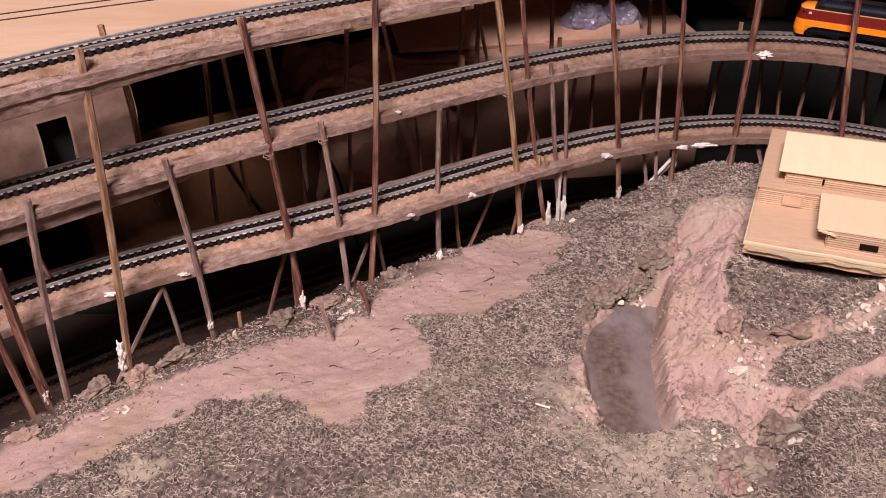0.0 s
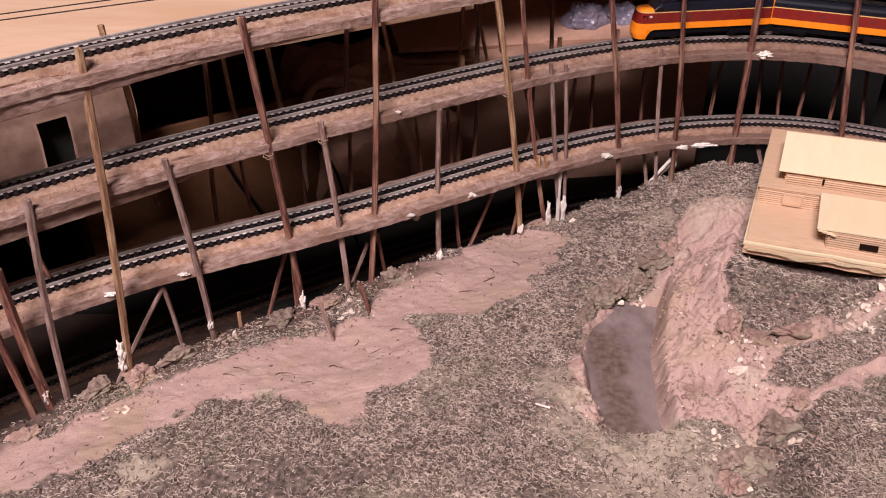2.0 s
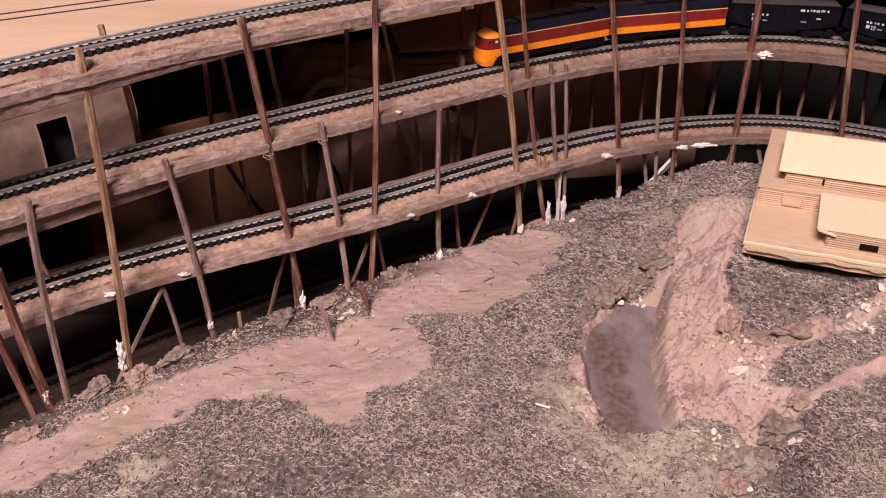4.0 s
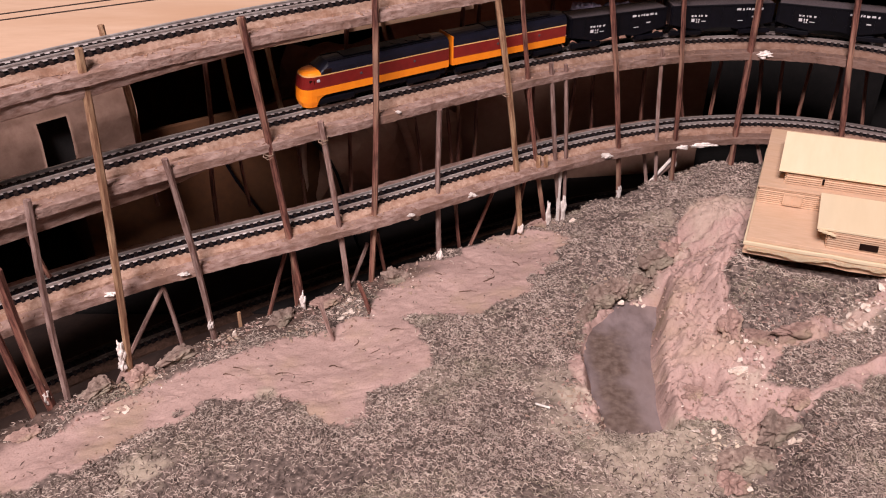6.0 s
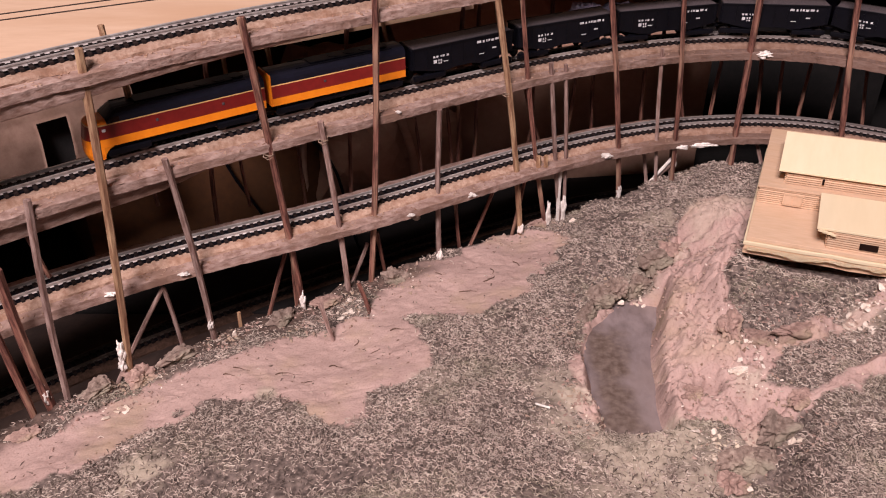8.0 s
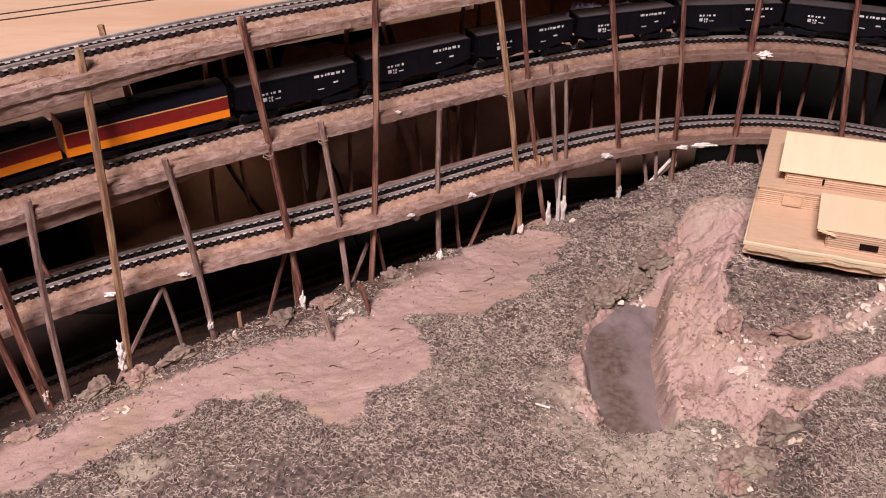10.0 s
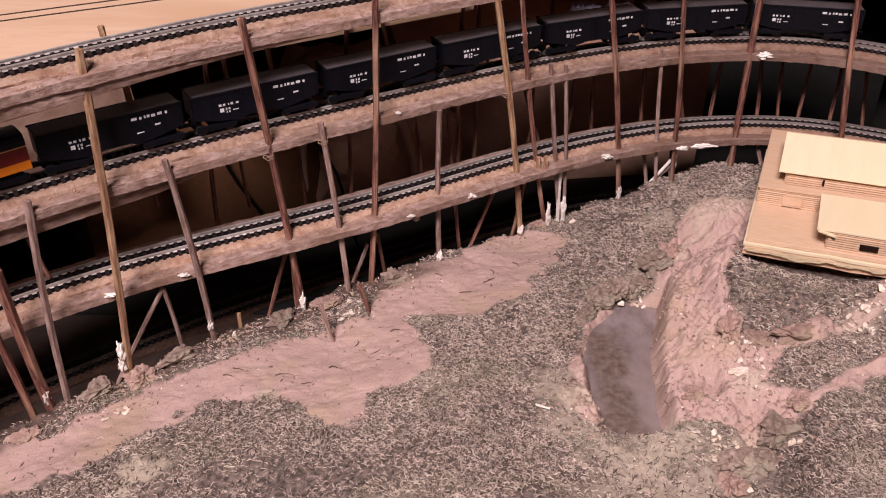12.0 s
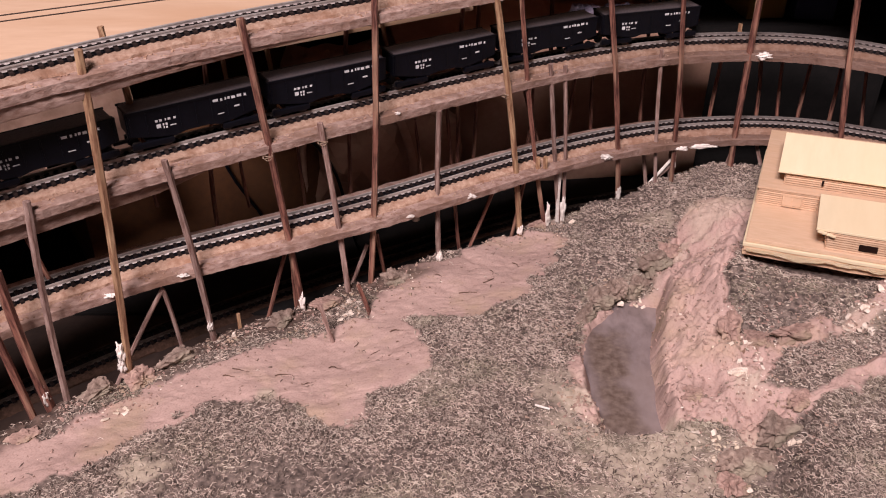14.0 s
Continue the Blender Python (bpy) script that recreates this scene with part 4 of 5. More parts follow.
under_board("top", -0.0138, (-0.183, -0.165, -0.147, -0.128, -0.109, -0.089, -0.069, -0.049, 0.06), (0.0072, 0.0067, 0.0054, 0.0044, 0.0036, 0.0028, 0.0019, 0.0013, 0.0008),
            "dusty plank fixed below the top track tier")
under_board("middle", -0.0118, (-0.201, -0.176, -0.151, -0.138, -0.125, -0.112), (0.0100, 0.0092, 0.0082, 0.0055, 0.0022, 0.0008), "dusty rounded plank in shade below the middle tier")


def shell(tier, inset, prof, x0, x1, hole, label):
    """A convex crust of plaster that hangs behind a tier, with a square hole through it where one is given."""
    line = run(tier, inset, 0.002)
    line = line[(line[:, 0] < x1) & (line[:, 0] > x0) & (line[:, 1] > 0.05)]
    d = np.gradient(line, axis=0)
    d /= np.linalg.norm(d, axis=1)[:, None]
    out = np.stack([-d[:, 1], d[:, 0]], 1)
    us = np.interp(np.linspace(0, 1, 36), np.linspace(0, 1, len(prof)), [q[0] for q in prof])
    vs = np.interp(np.linspace(0, 1, 36), np.linspace(0, 1, len(prof)), [q[1] for q in prof])
    bm = bmesh.new()
    rows = []
    for q, o in zip(line, out):
        row = []
        for u, v in zip(us, vs):
            w = u + 0.0022 * noise.noise((q[0] * 40, v * 40, 1)) + 0.0006 * noise.noise((q[0] * 160, v * 160, 3))
            row.append(bm.verts.new((q[0] + o[0] * w, q[1] + o[1] * w, v)))
        rows.append(row)
    for i in range(len(rows) - 1):
        for j in range(len(us) - 1):
            if hole and hole[0] < line[i][0] < hole[1] and hole[2] < vs[j] < hole[3]:
                continue
            bm.faces.new((rows[i][j], rows[i][j + 1], rows[i + 1][j + 1], rows[i + 1][j]))
    bmesh.ops.solidify(bm, geom=bm.faces[:], thickness=0.003)
    for f in bm.faces:
        f.smooth = True
    thing = tagged(new("plaster_shell"), label, "plaster shell")
    part("crust", bm, SHELL, thing)
    # Black panel added behind the hole, so that it reads as dark inside.
    q = line[np.argmin(np.abs(line[:, 0] - (hole[0] + hole[1]) / 2))]
    hole_dark = part("hole_lining", box((0.034, 0.002, 0.048), (0, 0, 0), 0.0002), DARK, thing, "black panel added for the darkness in the hole")
    hole_dark.matrix_basis = pose(q[0] - 0.008, q[1] + 0.010, (hole[2] + hole[3]) / 2, 0, 0, 40)
    return thing


shell("top", -0.070, [(0.020, 0.284), (0.012, 0.281), (0.006, 0.274), (0.002, 0.264), (0.0, 0.252), (0.001, 0.240), (0.003, 0.225), (0.006, 0.205)], -0.34, -0.174,
      (-0.2175, -0.2055, 0.228, 0.260), "rounded tan plaster crust with a square black hole")


def carton(name, size, place, turn, label, mat=CARD, flap=0.0):
    """An open box of card with thick sides and a bent flap."""
    w, d, h = size
    thing = tagged(new(name), label, "box")
    thing.matrix_world = pose(*place, 0, 0, turn)
    t = 0.004
    for s, c in (((w, t, h), (0, -d / 2, h / 2)), ((w, t, h), (0, d / 2, h / 2)), ((t, d - t, h), (-w / 2 + t / 2, 0, h / 2)), ((t, d - t, h), (w / 2 - t / 2, 0, h / 2)), ((w - 2 * t, d - t, t), (0, 0, t / 2))):
        part("side", box(s, c, 0.0006), mat, thing)
    if flap:
        ob = part("flap", box((w, 0.07, t), (0, 0.035, 0), 0.0006), mat, thing)
        ob.matrix_basis = pose(0, -d / 2 + 0.004, h + 0.002, flap, 0, 2)
    return thing


def closed_carton():
    """A closed box of card with four flaps on its top, one of them raised."""
    thing = tagged(new("cardboard_box"), "brown cardboard box with a raised flap behind the track", "box")
    thing.matrix_world = pose(0.075, 0.690, BENCH, 0, 0, 7)
    w, d, h, t = 0.250, 0.150, 0.104, 0.004
    for size, c in (((w, t, h), (0, -d / 2, h / 2)), ((w, t, h), (0, d / 2, h / 2)), ((t, d - t, h), (-w / 2 + t / 2, 0, h / 2)), ((t, d - t, h), (w / 2 - t / 2, 0, h / 2))):
        part("side", box(size, c, 0.0008), CARD, thing)
    for y in (-1, 1):
        part("top_flap", box((w, d / 2 - 0.002, t), (0, y * d / 4, h + t / 2), 0.0008), CARD, thing)
    ob = part("raised_flap", box((0.135, 0.075, t), (0, 0.0375, 0), 0.0008), CARD, thing)
    ob.matrix_basis = pose(-0.052, -0.060, h + 0.006, 26, 4, 12)
    ob = part("raised_flap", box((0.085, 0.060, t), (0, 0.030, 0), 0.0008), CARD, thing)
    ob.matrix_basis = pose(0.030, -0.055, h + 0.006, 12, -3, -10)
    return thing


closed_carton()
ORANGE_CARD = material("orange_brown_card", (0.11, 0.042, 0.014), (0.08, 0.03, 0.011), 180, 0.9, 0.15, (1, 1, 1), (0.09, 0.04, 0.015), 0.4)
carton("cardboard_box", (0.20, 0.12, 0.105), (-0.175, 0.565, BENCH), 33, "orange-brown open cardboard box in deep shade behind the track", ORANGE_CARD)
YELLOW = material("yellow_card", (0.42, 0.27, 0.06), (0.36, 0.22, 0.05), 100, 0.6, 0.1)
BLUE = material("blue_card", (0.05, 0.06, 0.16), (0.04, 0.045, 0.12), 100, 0.6, 0.1)
BAG = material("white_plastic_bag", (0.22, 0.19, 0.25), (0.13, 0.115, 0.165), 60, 0.35, 0.3)


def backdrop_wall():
    """A black sheet added behind and beside the loop, for the dark void there."""
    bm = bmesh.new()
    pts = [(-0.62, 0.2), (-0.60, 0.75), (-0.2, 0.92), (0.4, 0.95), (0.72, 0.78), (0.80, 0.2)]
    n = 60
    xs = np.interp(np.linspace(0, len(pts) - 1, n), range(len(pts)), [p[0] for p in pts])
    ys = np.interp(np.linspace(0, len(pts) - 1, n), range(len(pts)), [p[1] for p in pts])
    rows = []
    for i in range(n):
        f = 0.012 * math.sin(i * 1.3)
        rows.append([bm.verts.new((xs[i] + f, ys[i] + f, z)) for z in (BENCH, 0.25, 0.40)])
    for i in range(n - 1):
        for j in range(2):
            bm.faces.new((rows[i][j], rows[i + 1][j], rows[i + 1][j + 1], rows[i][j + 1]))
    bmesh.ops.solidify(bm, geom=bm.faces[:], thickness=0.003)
    return tagged(part("backdrop", bm, DARK), "black sheet added for the dark void behind the layout", "cloth", kind="structure")


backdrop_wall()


# ---- train ----
def plan_outline(x0, x1, half, nose):
    """A body's outline from above: square at the rear, rounded over a length at the nose."""
    pts = [(x0, -half), (x1 - nose, -half)]
    if nose:
        for k in range(1, 12):
            a = -math.pi / 2 + math.pi * k / 12
            c, s = math.cos(a), math.sin(a)
            pts.append((x1 - nose + nose * abs(c) ** 0.75, half * math.copysign(abs(s) ** 0.75, s)))
    else:
        pts.append((x1, -half))
    pts += [(x1 - nose, half), (x0, half)] if nose else [(x1, half), (x0, half)]
    return pts


def band(levels, x0, half, bevel=0.0):
    """A solid of stacked outlines; levels: (z, front x, half width factor, nose length)."""
    bm = bmesh.new()
    rings = []
    for z, x1, f, nose in levels:
        rings.append([bm.verts.new((x, y, z)) for x, y in plan_outline(x0, x1, half * f, nose)])
    k = len(rings[0])
    bm.faces.new(rings[0][::-1])
    bm.faces.new(rings[-1])
    for a, b in zip(rings, rings[1:]):
        for i in range(k):
            bm.faces.new((a[i], a[(i + 1) % k], b[(i + 1) % k], b[i]))
    return bm


def truck(parent, x, wheels=(-0.0075, 0.0075)):
    """A two-axle truck with side frames, under a car's floor."""
    t = part("truck", box((0.021, 0.0022, 0.0028), (0, 0.0072, 0.0042), 0.0004, box((0.021, 0.0022, 0.0028), (0, -0.0072, 0.0042), 0.0004, box((0.006, 0.013, 0.0025), (0, 0, 0.0050), 0.0003))), BLACK, parent)
    t.matrix_basis = pose(x, 0, 0)
    for w in wheels:
        for y in (-0.0046, 0.0046):
            o = part("wheel", wheel_disc(0.0030, 0.0016, y), WHEEL, t, "dark metal wheel")
            o.matrix_basis = pose(w, 0, 0.0030)


def locomotive(lead):
    h = 0.0080
    label = "round-nosed diesel model with orange and maroon sides, black roof"
    thing = tagged(new("diesel_locomotive" if lead else "booster_locomotive"), label if lead else "square-ended orange and maroon diesel booster model", "model locomotive")
    x0, x1 = (-0.0450, 0.0478) if lead else (-0.0405, 0.0405)
    n = 0.0075 if lead else 0.0
    flat = x1
    part("underframe", box(((x1 - x0) * 0.90, 0.0132, 0.0046), ((x0 + x1) / 2 - (0.003 if lead else 0), 0, 0.0062), 0.0005), BLACK, thing)
    part("lower_band", band([(0.0078, flat, 1.0, n), (0.0120, flat - 0.0003 * lead, 1.0, n)], x0, h), ORANGE, thing, "orange lower side band")
    part("middle_band", band([(0.0120, flat - 0.0003 * lead, 1.0, n), (0.0188, flat - 0.0018 * lead, 1.0, n + 0.0005 * lead)], x0, h), MAROON, thing, "maroon side band")
    part("pale_stripe", band([(0.0188, flat - 0.0018 * lead, 1.008, n + 0.0005 * lead), (0.0194, flat - 0.0020 * lead, 1.008, n + 0.0005 * lead)], x0, h), STRIPE, thing, "thin pale stripe")
    if lead:
        part("pilot", band([(0.0014, 0.0470, 0.86, 0.006), (0.0045, 0.0480, 0.95, 0.0072), (0.0079, 0.0479, 1.0, 0.0075)], 0.0400, h), ORANGE, thing, "orange pilot skirt")
        part("nose_hood", band([(0.0194, 0.0456, 0.97, 0.008), (0.0205, 0.0446, 0.86, 0.008), (0.0211, 0.0424, 0.62, 0.007)], 0.032, h), ORANGE, thing, "rounded orange nose hood")
        part("headlamp", box((0.0012, 0.0026, 0.0026), (0.0455, 0, 0.0172), 0.0006), WHITE, thing, "pale round headlamp")
        for y in (-1, 1):
            part("number_board", box((0.0018, 0.0006, 0.0014), (0.0385, y * 0.0080, 0.0165), 0.0002), WHITE, thing, "small pale number board")
            part("cab_window", box((0.0045, 0.0006, 0.0024), (0.0325, y * 0.0079, 0.0210), 0.0002), GLASS, thing)
        for y in (-1, 1):
            part("nose_window", box((0.0030, 0.0006, 0.0030), (0.0420, y * 0.0073, 0.0158), 0.0003, None, Matrix.Rotation(radians(-y * 14), 4, "Z")), GLASS, thing, "dark nose opening")
            part("pilot_curve", prism([(0.0345, 0.0079), (0.0401, 0.0079), (0.0401, 0.0030), (0.0391, 0.0050), (0.0375, 0.0066)], y * 0.0066, y * 0.0079), ORANGE, thing)
        roof_front = 0.0365
    else:
        roof_front = x1
        part("end_wall", box((0.0012, 0.0158, 0.0176), (x1 + 0.0004, 0, 0.0163), 0.0005), ORANGE, thing, "orange end wall")
    bm = bmesh.new()
    rings = []
    prof = [(-1.0, 0.0194), (-1.0, 0.0220), (-0.93, 0.0237), (-0.74, 0.0249), (-0.4, 0.0255), (0, 0.0257), (0.4, 0.0255), (0.74, 0.0249), (0.93, 0.0237), (1.0, 0.0220), (1.0, 0.0194)]
    for x, drop in ((x0, 0), (roof_front - (0.005 if lead else 0.001), 0), (roof_front, 0.6 if lead else 0)):
        rings.append([bm.verts.new((x, y * h, z - (z - 0.0194) * drop)) for y, z in prof])
    for a, b in zip(rings, rings[1:]):
        for i in range(len(prof)):
            bm.faces.new((a[i], a[(i + 1) % len(prof)], b[(i + 1) % len(prof)], b[i]))
    bm.faces.new(rings[0])
    bm.faces.new(rings[-1][::-1])
    part("roof", bm, ROOF, thing, "near-black rounded roof")
    for k in range(4):
        part("roof_fan", wheel_disc(0.0042, 0.0012, 0), BLACK, thing).matrix_basis = pose(x0 + 0.012 + k * 0.0095, 0, 0.0258, 90)
    for y in (-1, 1):
        part("roof_rail", box(((x1 - x0) * 0.72, 0.0006, 0.0006), ((x0 + x1) / 2 - 0.004, y * 0.0056, 0.0252), 0.0001), BLACK, thing)
    part("roof_ridge", box(((x1 - x0) * 0.55, 0.0090, 0.0009), ((x0 + x1) / 2 - 0.006, 0, 0.0257), 0.0003), BLACK, thing)
    for k in (0.25, 0.62):
        for y in (-1, 1):
            part("porthole", box((0.0014, 0.0005, 0.0014), (x0 + (x1 - x0) * k, y * h, 0.0158), 0.0004), COAL_TOP, thing)
    for tx in (-0.028, 0.028):
        truck(thing, tx)
    part("coupler", box((0.006, 0.0022, 0.0018), (x0 - 0.0022, 0, 0.0055), 0.0004), BLACK, thing)
    return thing


def hopper():
    thing = tagged(new("hopper_car"), "black covered hopper car model with small white lettering", "model wagon", group="hopper cars of the train")
    L, h = 0.0345, 0.0076
    bm = bmesh.new()
    out = [(-L, 0.0098), (-L + 0.012, 0.0072), (-0.012, 0.0056), (-0.006, 0.0070), (0.006, 0.0070), (0.012, 0.0056), (L - 0.012, 0.0072), (L, 0.0098), (L, 0.0216), (-L, 0.0216)]
    part("body", prism(out, -h, h, 0.0003), BLACK, thing)
    for k in range(9):
        x = -L + 0.0012 + k * (2 * L - 0.0024) / 8
        for y in (-1, 1):
            part("side_rib", box((0.0007, 0.0005, 0.0118), (x, y * h, 0.0156), 0.0001), BLACK, thing)
    for y in (-1, 1):
        part("top_rim", box((2 * L + 0.001, 0.0009, 0.0011), (0, y * (h + 0.0001), 0.0219), 0.0002), BLACK, thing)
    part("cover", box((2 * L - 0.001, 2 * h - 0.0016, 0.0012), (0, 0, 0.0219), 0.0004), COAL_TOP, thing, "dusty dark grey top")
    for s in (-1, 1):
        part("end_ladder", box((0.0006, 0.0040, 0.0120), (s * (L + 0.0004), 0.0050, 0.0155), 0.0001), BLACK, thing)
        part("coupler", box((0.0045, 0.0022, 0.0016), (s * (L + 0.0014), 0, 0.0055), 0.0003), BLACK, thing)
        truck(thing, s * 0.0235)
    # lettering as plain bars, on both sides
    for y in (-1, 1):
        marks = []
        for k in range(5):
            marks.append((-0.0205 + k * 0.0021 * (1 if k < 4 else 1.1), 0.0144, 0.0013, 0.0011))
        marks += [(-0.0198, 0.0116, 0.0021, 0.0020), (-0.0165, 0.0120, 0.0024, 0.0011), (-0.0165, 0.0104, 0.0021, 0.0010), (-0.0125, 0.0108, 0.0030, 0.0004)]
        for k, w in enumerate((0.0030, 0.0012, 0.0030, 0.0022, 0.0026, 0.0012)):
            marks.append((0.0105 + k * 0.0032, 0.0180 - 0.0002 * (k % 2), w * 0.9, 0.0013))
        marks += [(0.0125, 0.0105, 0.0035, 0.0004), (0.0215, 0.0128, 0.0028, 0.0008)]
        for x, z, w, t in marks:
            part("white_mark", box((w, 0.0002, t), (-y * x, y * (h + 0.00012), z + 0.0010)), WHITE, thing)
    return thing


TRACK = run("middle", -0.0045, 0.002)
TRACK_S = np.arange(len(TRACK)) * np.hypot(*(TRACK[1] - TRACK[0]))
TRACK_S -= TRACK_S[np.argmin(np.hypot(TRACK[:, 0] + 0.2083, TRACK[:, 1] - 0.3443))]
# seconds and the leading nose's place along the track, in metres, falling as it comes nearer
TIMES = (0.0, 1.5, 2.0, 3.0, 5.3, 6.0, 6.5, 7.5, 8.2, 10.5, 11.0, 12.0, 13.0, 14.0)
NOSE = (0.504, 0.419, 0.39, 0.3365, 0.2015, 0.1585, 0.1262, 0.069, 0.032, -0.085, -0.1085, -0.1635, -0.2140, -0.2680)


def nose_at(t):
    """A smooth run through the times above."""
    fit = np.polyfit(TIMES, NOSE, 5)
    return float(np.polyval(fit, t))


def on_track(s):
    return np.array((np.interp(s, TRACK_S, TRACK[:, 0]), np.interp(s, TRACK_S, TRACK[:, 1])))


def vehicle_pose(s, half=0.024):
    a, b = on_track(s - half), on_track(s + half)
    w = a - b
    c = (a + b) / 2
    return pose(c[0], c[1], LEVEL["middle"], 0, 0, math.degrees(math.atan2(w[1], w[0])))


leader, booster, first_hopper = locomotive(True), locomotive(False), hopper()
hoppers = [first_hopper] + [copy_thing(first_hopper, Matrix()) for _ in range(6)]
TRAIN = [(leader, 0.0480), (booster, 0.1375)] + [(c, 0.1830 + 0.0350 + k * 0.0752) for k, c in enumerate(hoppers)]


def motions():
    for thing, behind in TRAIN:
        walk(thing, [(t, vehicle_pose(nose_at(t) + behind)) for t in np.arange(0.0, 14.01, 0.5).tolist()])


# ---- small things on the land ----
def height(x, y):
    return float(land(np.array([x]), np.array([y]))[0][0])


def shard(size, seed, flat=0.5):
    """An angular stone: the hull of random points, flattened."""
    rng = random.Random(seed)
    bm = bmesh.new()
    for _ in range(14):
        a, b, r = rng.uniform(0, math.tau), rng.uniform(-1, 1), rng.uniform(0.75, 1.0)
        c = math.sqrt(1 - b * b)
        bm.verts.new((size[0] / 2 * r * c * math.cos(a), size[1] / 2 * r * c * math.sin(a), size[2] / 2 * r * b))
    out = bmesh.ops.convex_hull(bm, input=bm.verts)
    bmesh.ops.delete(bm, geom=[v for v in out["geom_interior"] if isinstance(v, bmesh.types.BMVert)], context="VERTS")
    return bm


def boulder(size, seed):
    """A lumpy worn rock: a fine ball pushed in and out by ridged noise, cut by a few flat breaks."""
    rng = random.Random(seed)
    bm = bmesh.new()
    bmesh.ops.create_icosphere(bm, subdivisions=4, radius=0.5)
    cuts = [(Vector((rng.uniform(-1, 1), rng.uniform(-1, 1), rng.uniform(-0.3, 1))).normalized(), rng.uniform(0.26, 0.42)) for _ in range(6)]
    off = Vector((seed * 0.37, 0, 0))
    for v in bm.verts:
        q = v.co.copy()
        for nrm, dist in cuts:
            over = q.dot(nrm) - dist
            if over > 0:
                q -= nrm * over * 0.85
        k = 1 + 0.45 * noise.noise(q * 3.2 + off) - 0.45 * abs(noise.noise(q * 6 + off)) + 0.16 * noise.noise(q * 15 + off)
        v.co = Vector((q.x * size[0], q.y * size[1], q.z * size[2])) * k * 1.45
    return bm


ROCK = material("pink_plaster_rock", (0.40, 0.265, 0.225), (0.24, 0.15, 0.125), 260, 0.9, 0.9, (1, 1, 1), (0.34, 0.27, 0.18), 0.6, big=60)
GREY_ROCK = material("grey_rock", (0.33, 0.245, 0.205), (0.15, 0.10, 0.08), 260, 0.9, 0.9, (1, 1, 1), (0.30, 0.27, 0.20), 0.6, big=60)
CHALK = material("pale_plaster_flake", (0.86, 0.76, 0.68), (0.68, 0.54, 0.45), 300, 0.9, 0.6, (1, 1, 1), (0.62, 0.47, 0.30), 0.5)


def rock(x, y, size, turn, mat, label, lift=0.0, tilt=0.0):
    ob = part("rock", boulder(size, int(x * 9000 + y * 700)) if max(size) > 0.0075 else shard(size, int(x * 9000 + y * 700)), mat)
    ob.matrix_world = pose(x, y, height(x, y) + size[2] * 0.14 + lift, tilt, 0, turn)
    return tagged(ob, label, "rock", "rocks on the land")


PINK_LABEL, GREY_LABEL, CHALK_LABEL = "angular pink plaster rock half sunk in earth", "rough grey-brown rock at the gully's rim", "broken pale plaster flake lying on the earth"
# at the head of the pool
rock(0.094, 0.412, (0.016, 0.012, 0.011), 20, GREY_ROCK, GREY_LABEL, 0.001)
rock(0.106, 0.419, (0.013, 0.011, 0.012), 70, GREY_ROCK, GREY_LABEL, 0.002)
rock(0.119, 0.422, (0.014, 0.012, 0.013), -20, GREY_ROCK, GREY_LABEL, 0.001)
rock(0.083, 0.397, (0.014, 0.009, 0.009), 55, GREY_ROCK, GREY_LABEL)
rock(0.107, 0.409, (0.0054, 0.0041, 0.0061), 10, CHALK, CHALK_LABEL, 0.003, 30)
rock(0.121, 0.410, (0.0048, 0.0027, 0.0048), 40, CHALK, CHALK_LABEL, 0.002, 25)
rock(0.129, 0.430, (0.015, 0.013, 0.012), 10, GREY_ROCK, GREY_LABEL, 0.001)
rock(0.143, 0.444, (0.018, 0.012, 0.012), 35, ROCK, PINK_LABEL)
# beside the bank in the foreground
rock(0.137, 0.280, (0.017, 0.013, 0.012), 15, GREY_ROCK, GREY_LABEL, 0.001)
rock(0.150, 0.278, (0.016, 0.012, 0.010), -30, GREY_ROCK, GREY_LABEL)
rock(0.160, 0.293, (0.017, 0.011, 0.013), 25, GREY_ROCK, GREY_LABEL, 0.001)
rock(0.133, 0.268, (0.014, 0.012, 0.010), 60, ROCK, PINK_LABEL)
rock(0.129, 0.291, (0.0054, 0.0034, 0.0041), 60, CHALK, CHALK_LABEL, 0.001)
rock(0.139, 0.263, (0.0048, 0.0034, 0.0034), 30, CHALK, CHALK_LABEL, 0.002)
rock(0.150, 0.326, (0.0082, 0.0041, 0.0034), 10, CHALK, CHALK_LABEL)
rock(0.165, 0.346, (0.020, 0.011, 0.009), -25, ROCK, PINK_LABEL)
rock(0.180, 0.341, (0.017, 0.010, 0.008), 15, ROCK, PINK_LABEL)
rock(0.152, 0.352, (0.016, 0.010, 0.010), 65, ROCK, PINK_LABEL)
rock(0.219, 0.352, (0.0068, 0.0054, 0.0041), 20, CHALK, CHALK_LABEL, 0.001)
rock(0.226, 0.356, (0.0075, 0.0054, 0.0041), 70, CHALK, CHALK_LABEL, 0.001)
rock(0.212, 0.347, (0.0041, 0.0034, 0.0027), 10, CHALK, CHALK_LABEL)
rock(0.172, 0.302, (0.012, 0.007, 0.006), 15, ROCK, PINK_LABEL)
rock(0.125, 0.318, (0.010, 0.008, 0.006), 15, ROCK, PINK_LABEL)
# along the foot of the posts
rock(0.0275, 0.4985, (0.021, 0.010, 0.016), 10, ROCK, PINK_LABEL, 0.003, 15)
rock(0.0400, 0.4960, (0.018, 0.008, 0.012), -12, ROCK, PINK_LABEL, 0.003, 20)
rock(0.026, 0.497, (0.017, 0.012, 0.014), 15, ROCK, PINK_LABEL, 0.003)
rock(0.041, 0.498, (0.015, 0.010, 0.011), -20, ROCK, PINK_LABEL, 0.002)
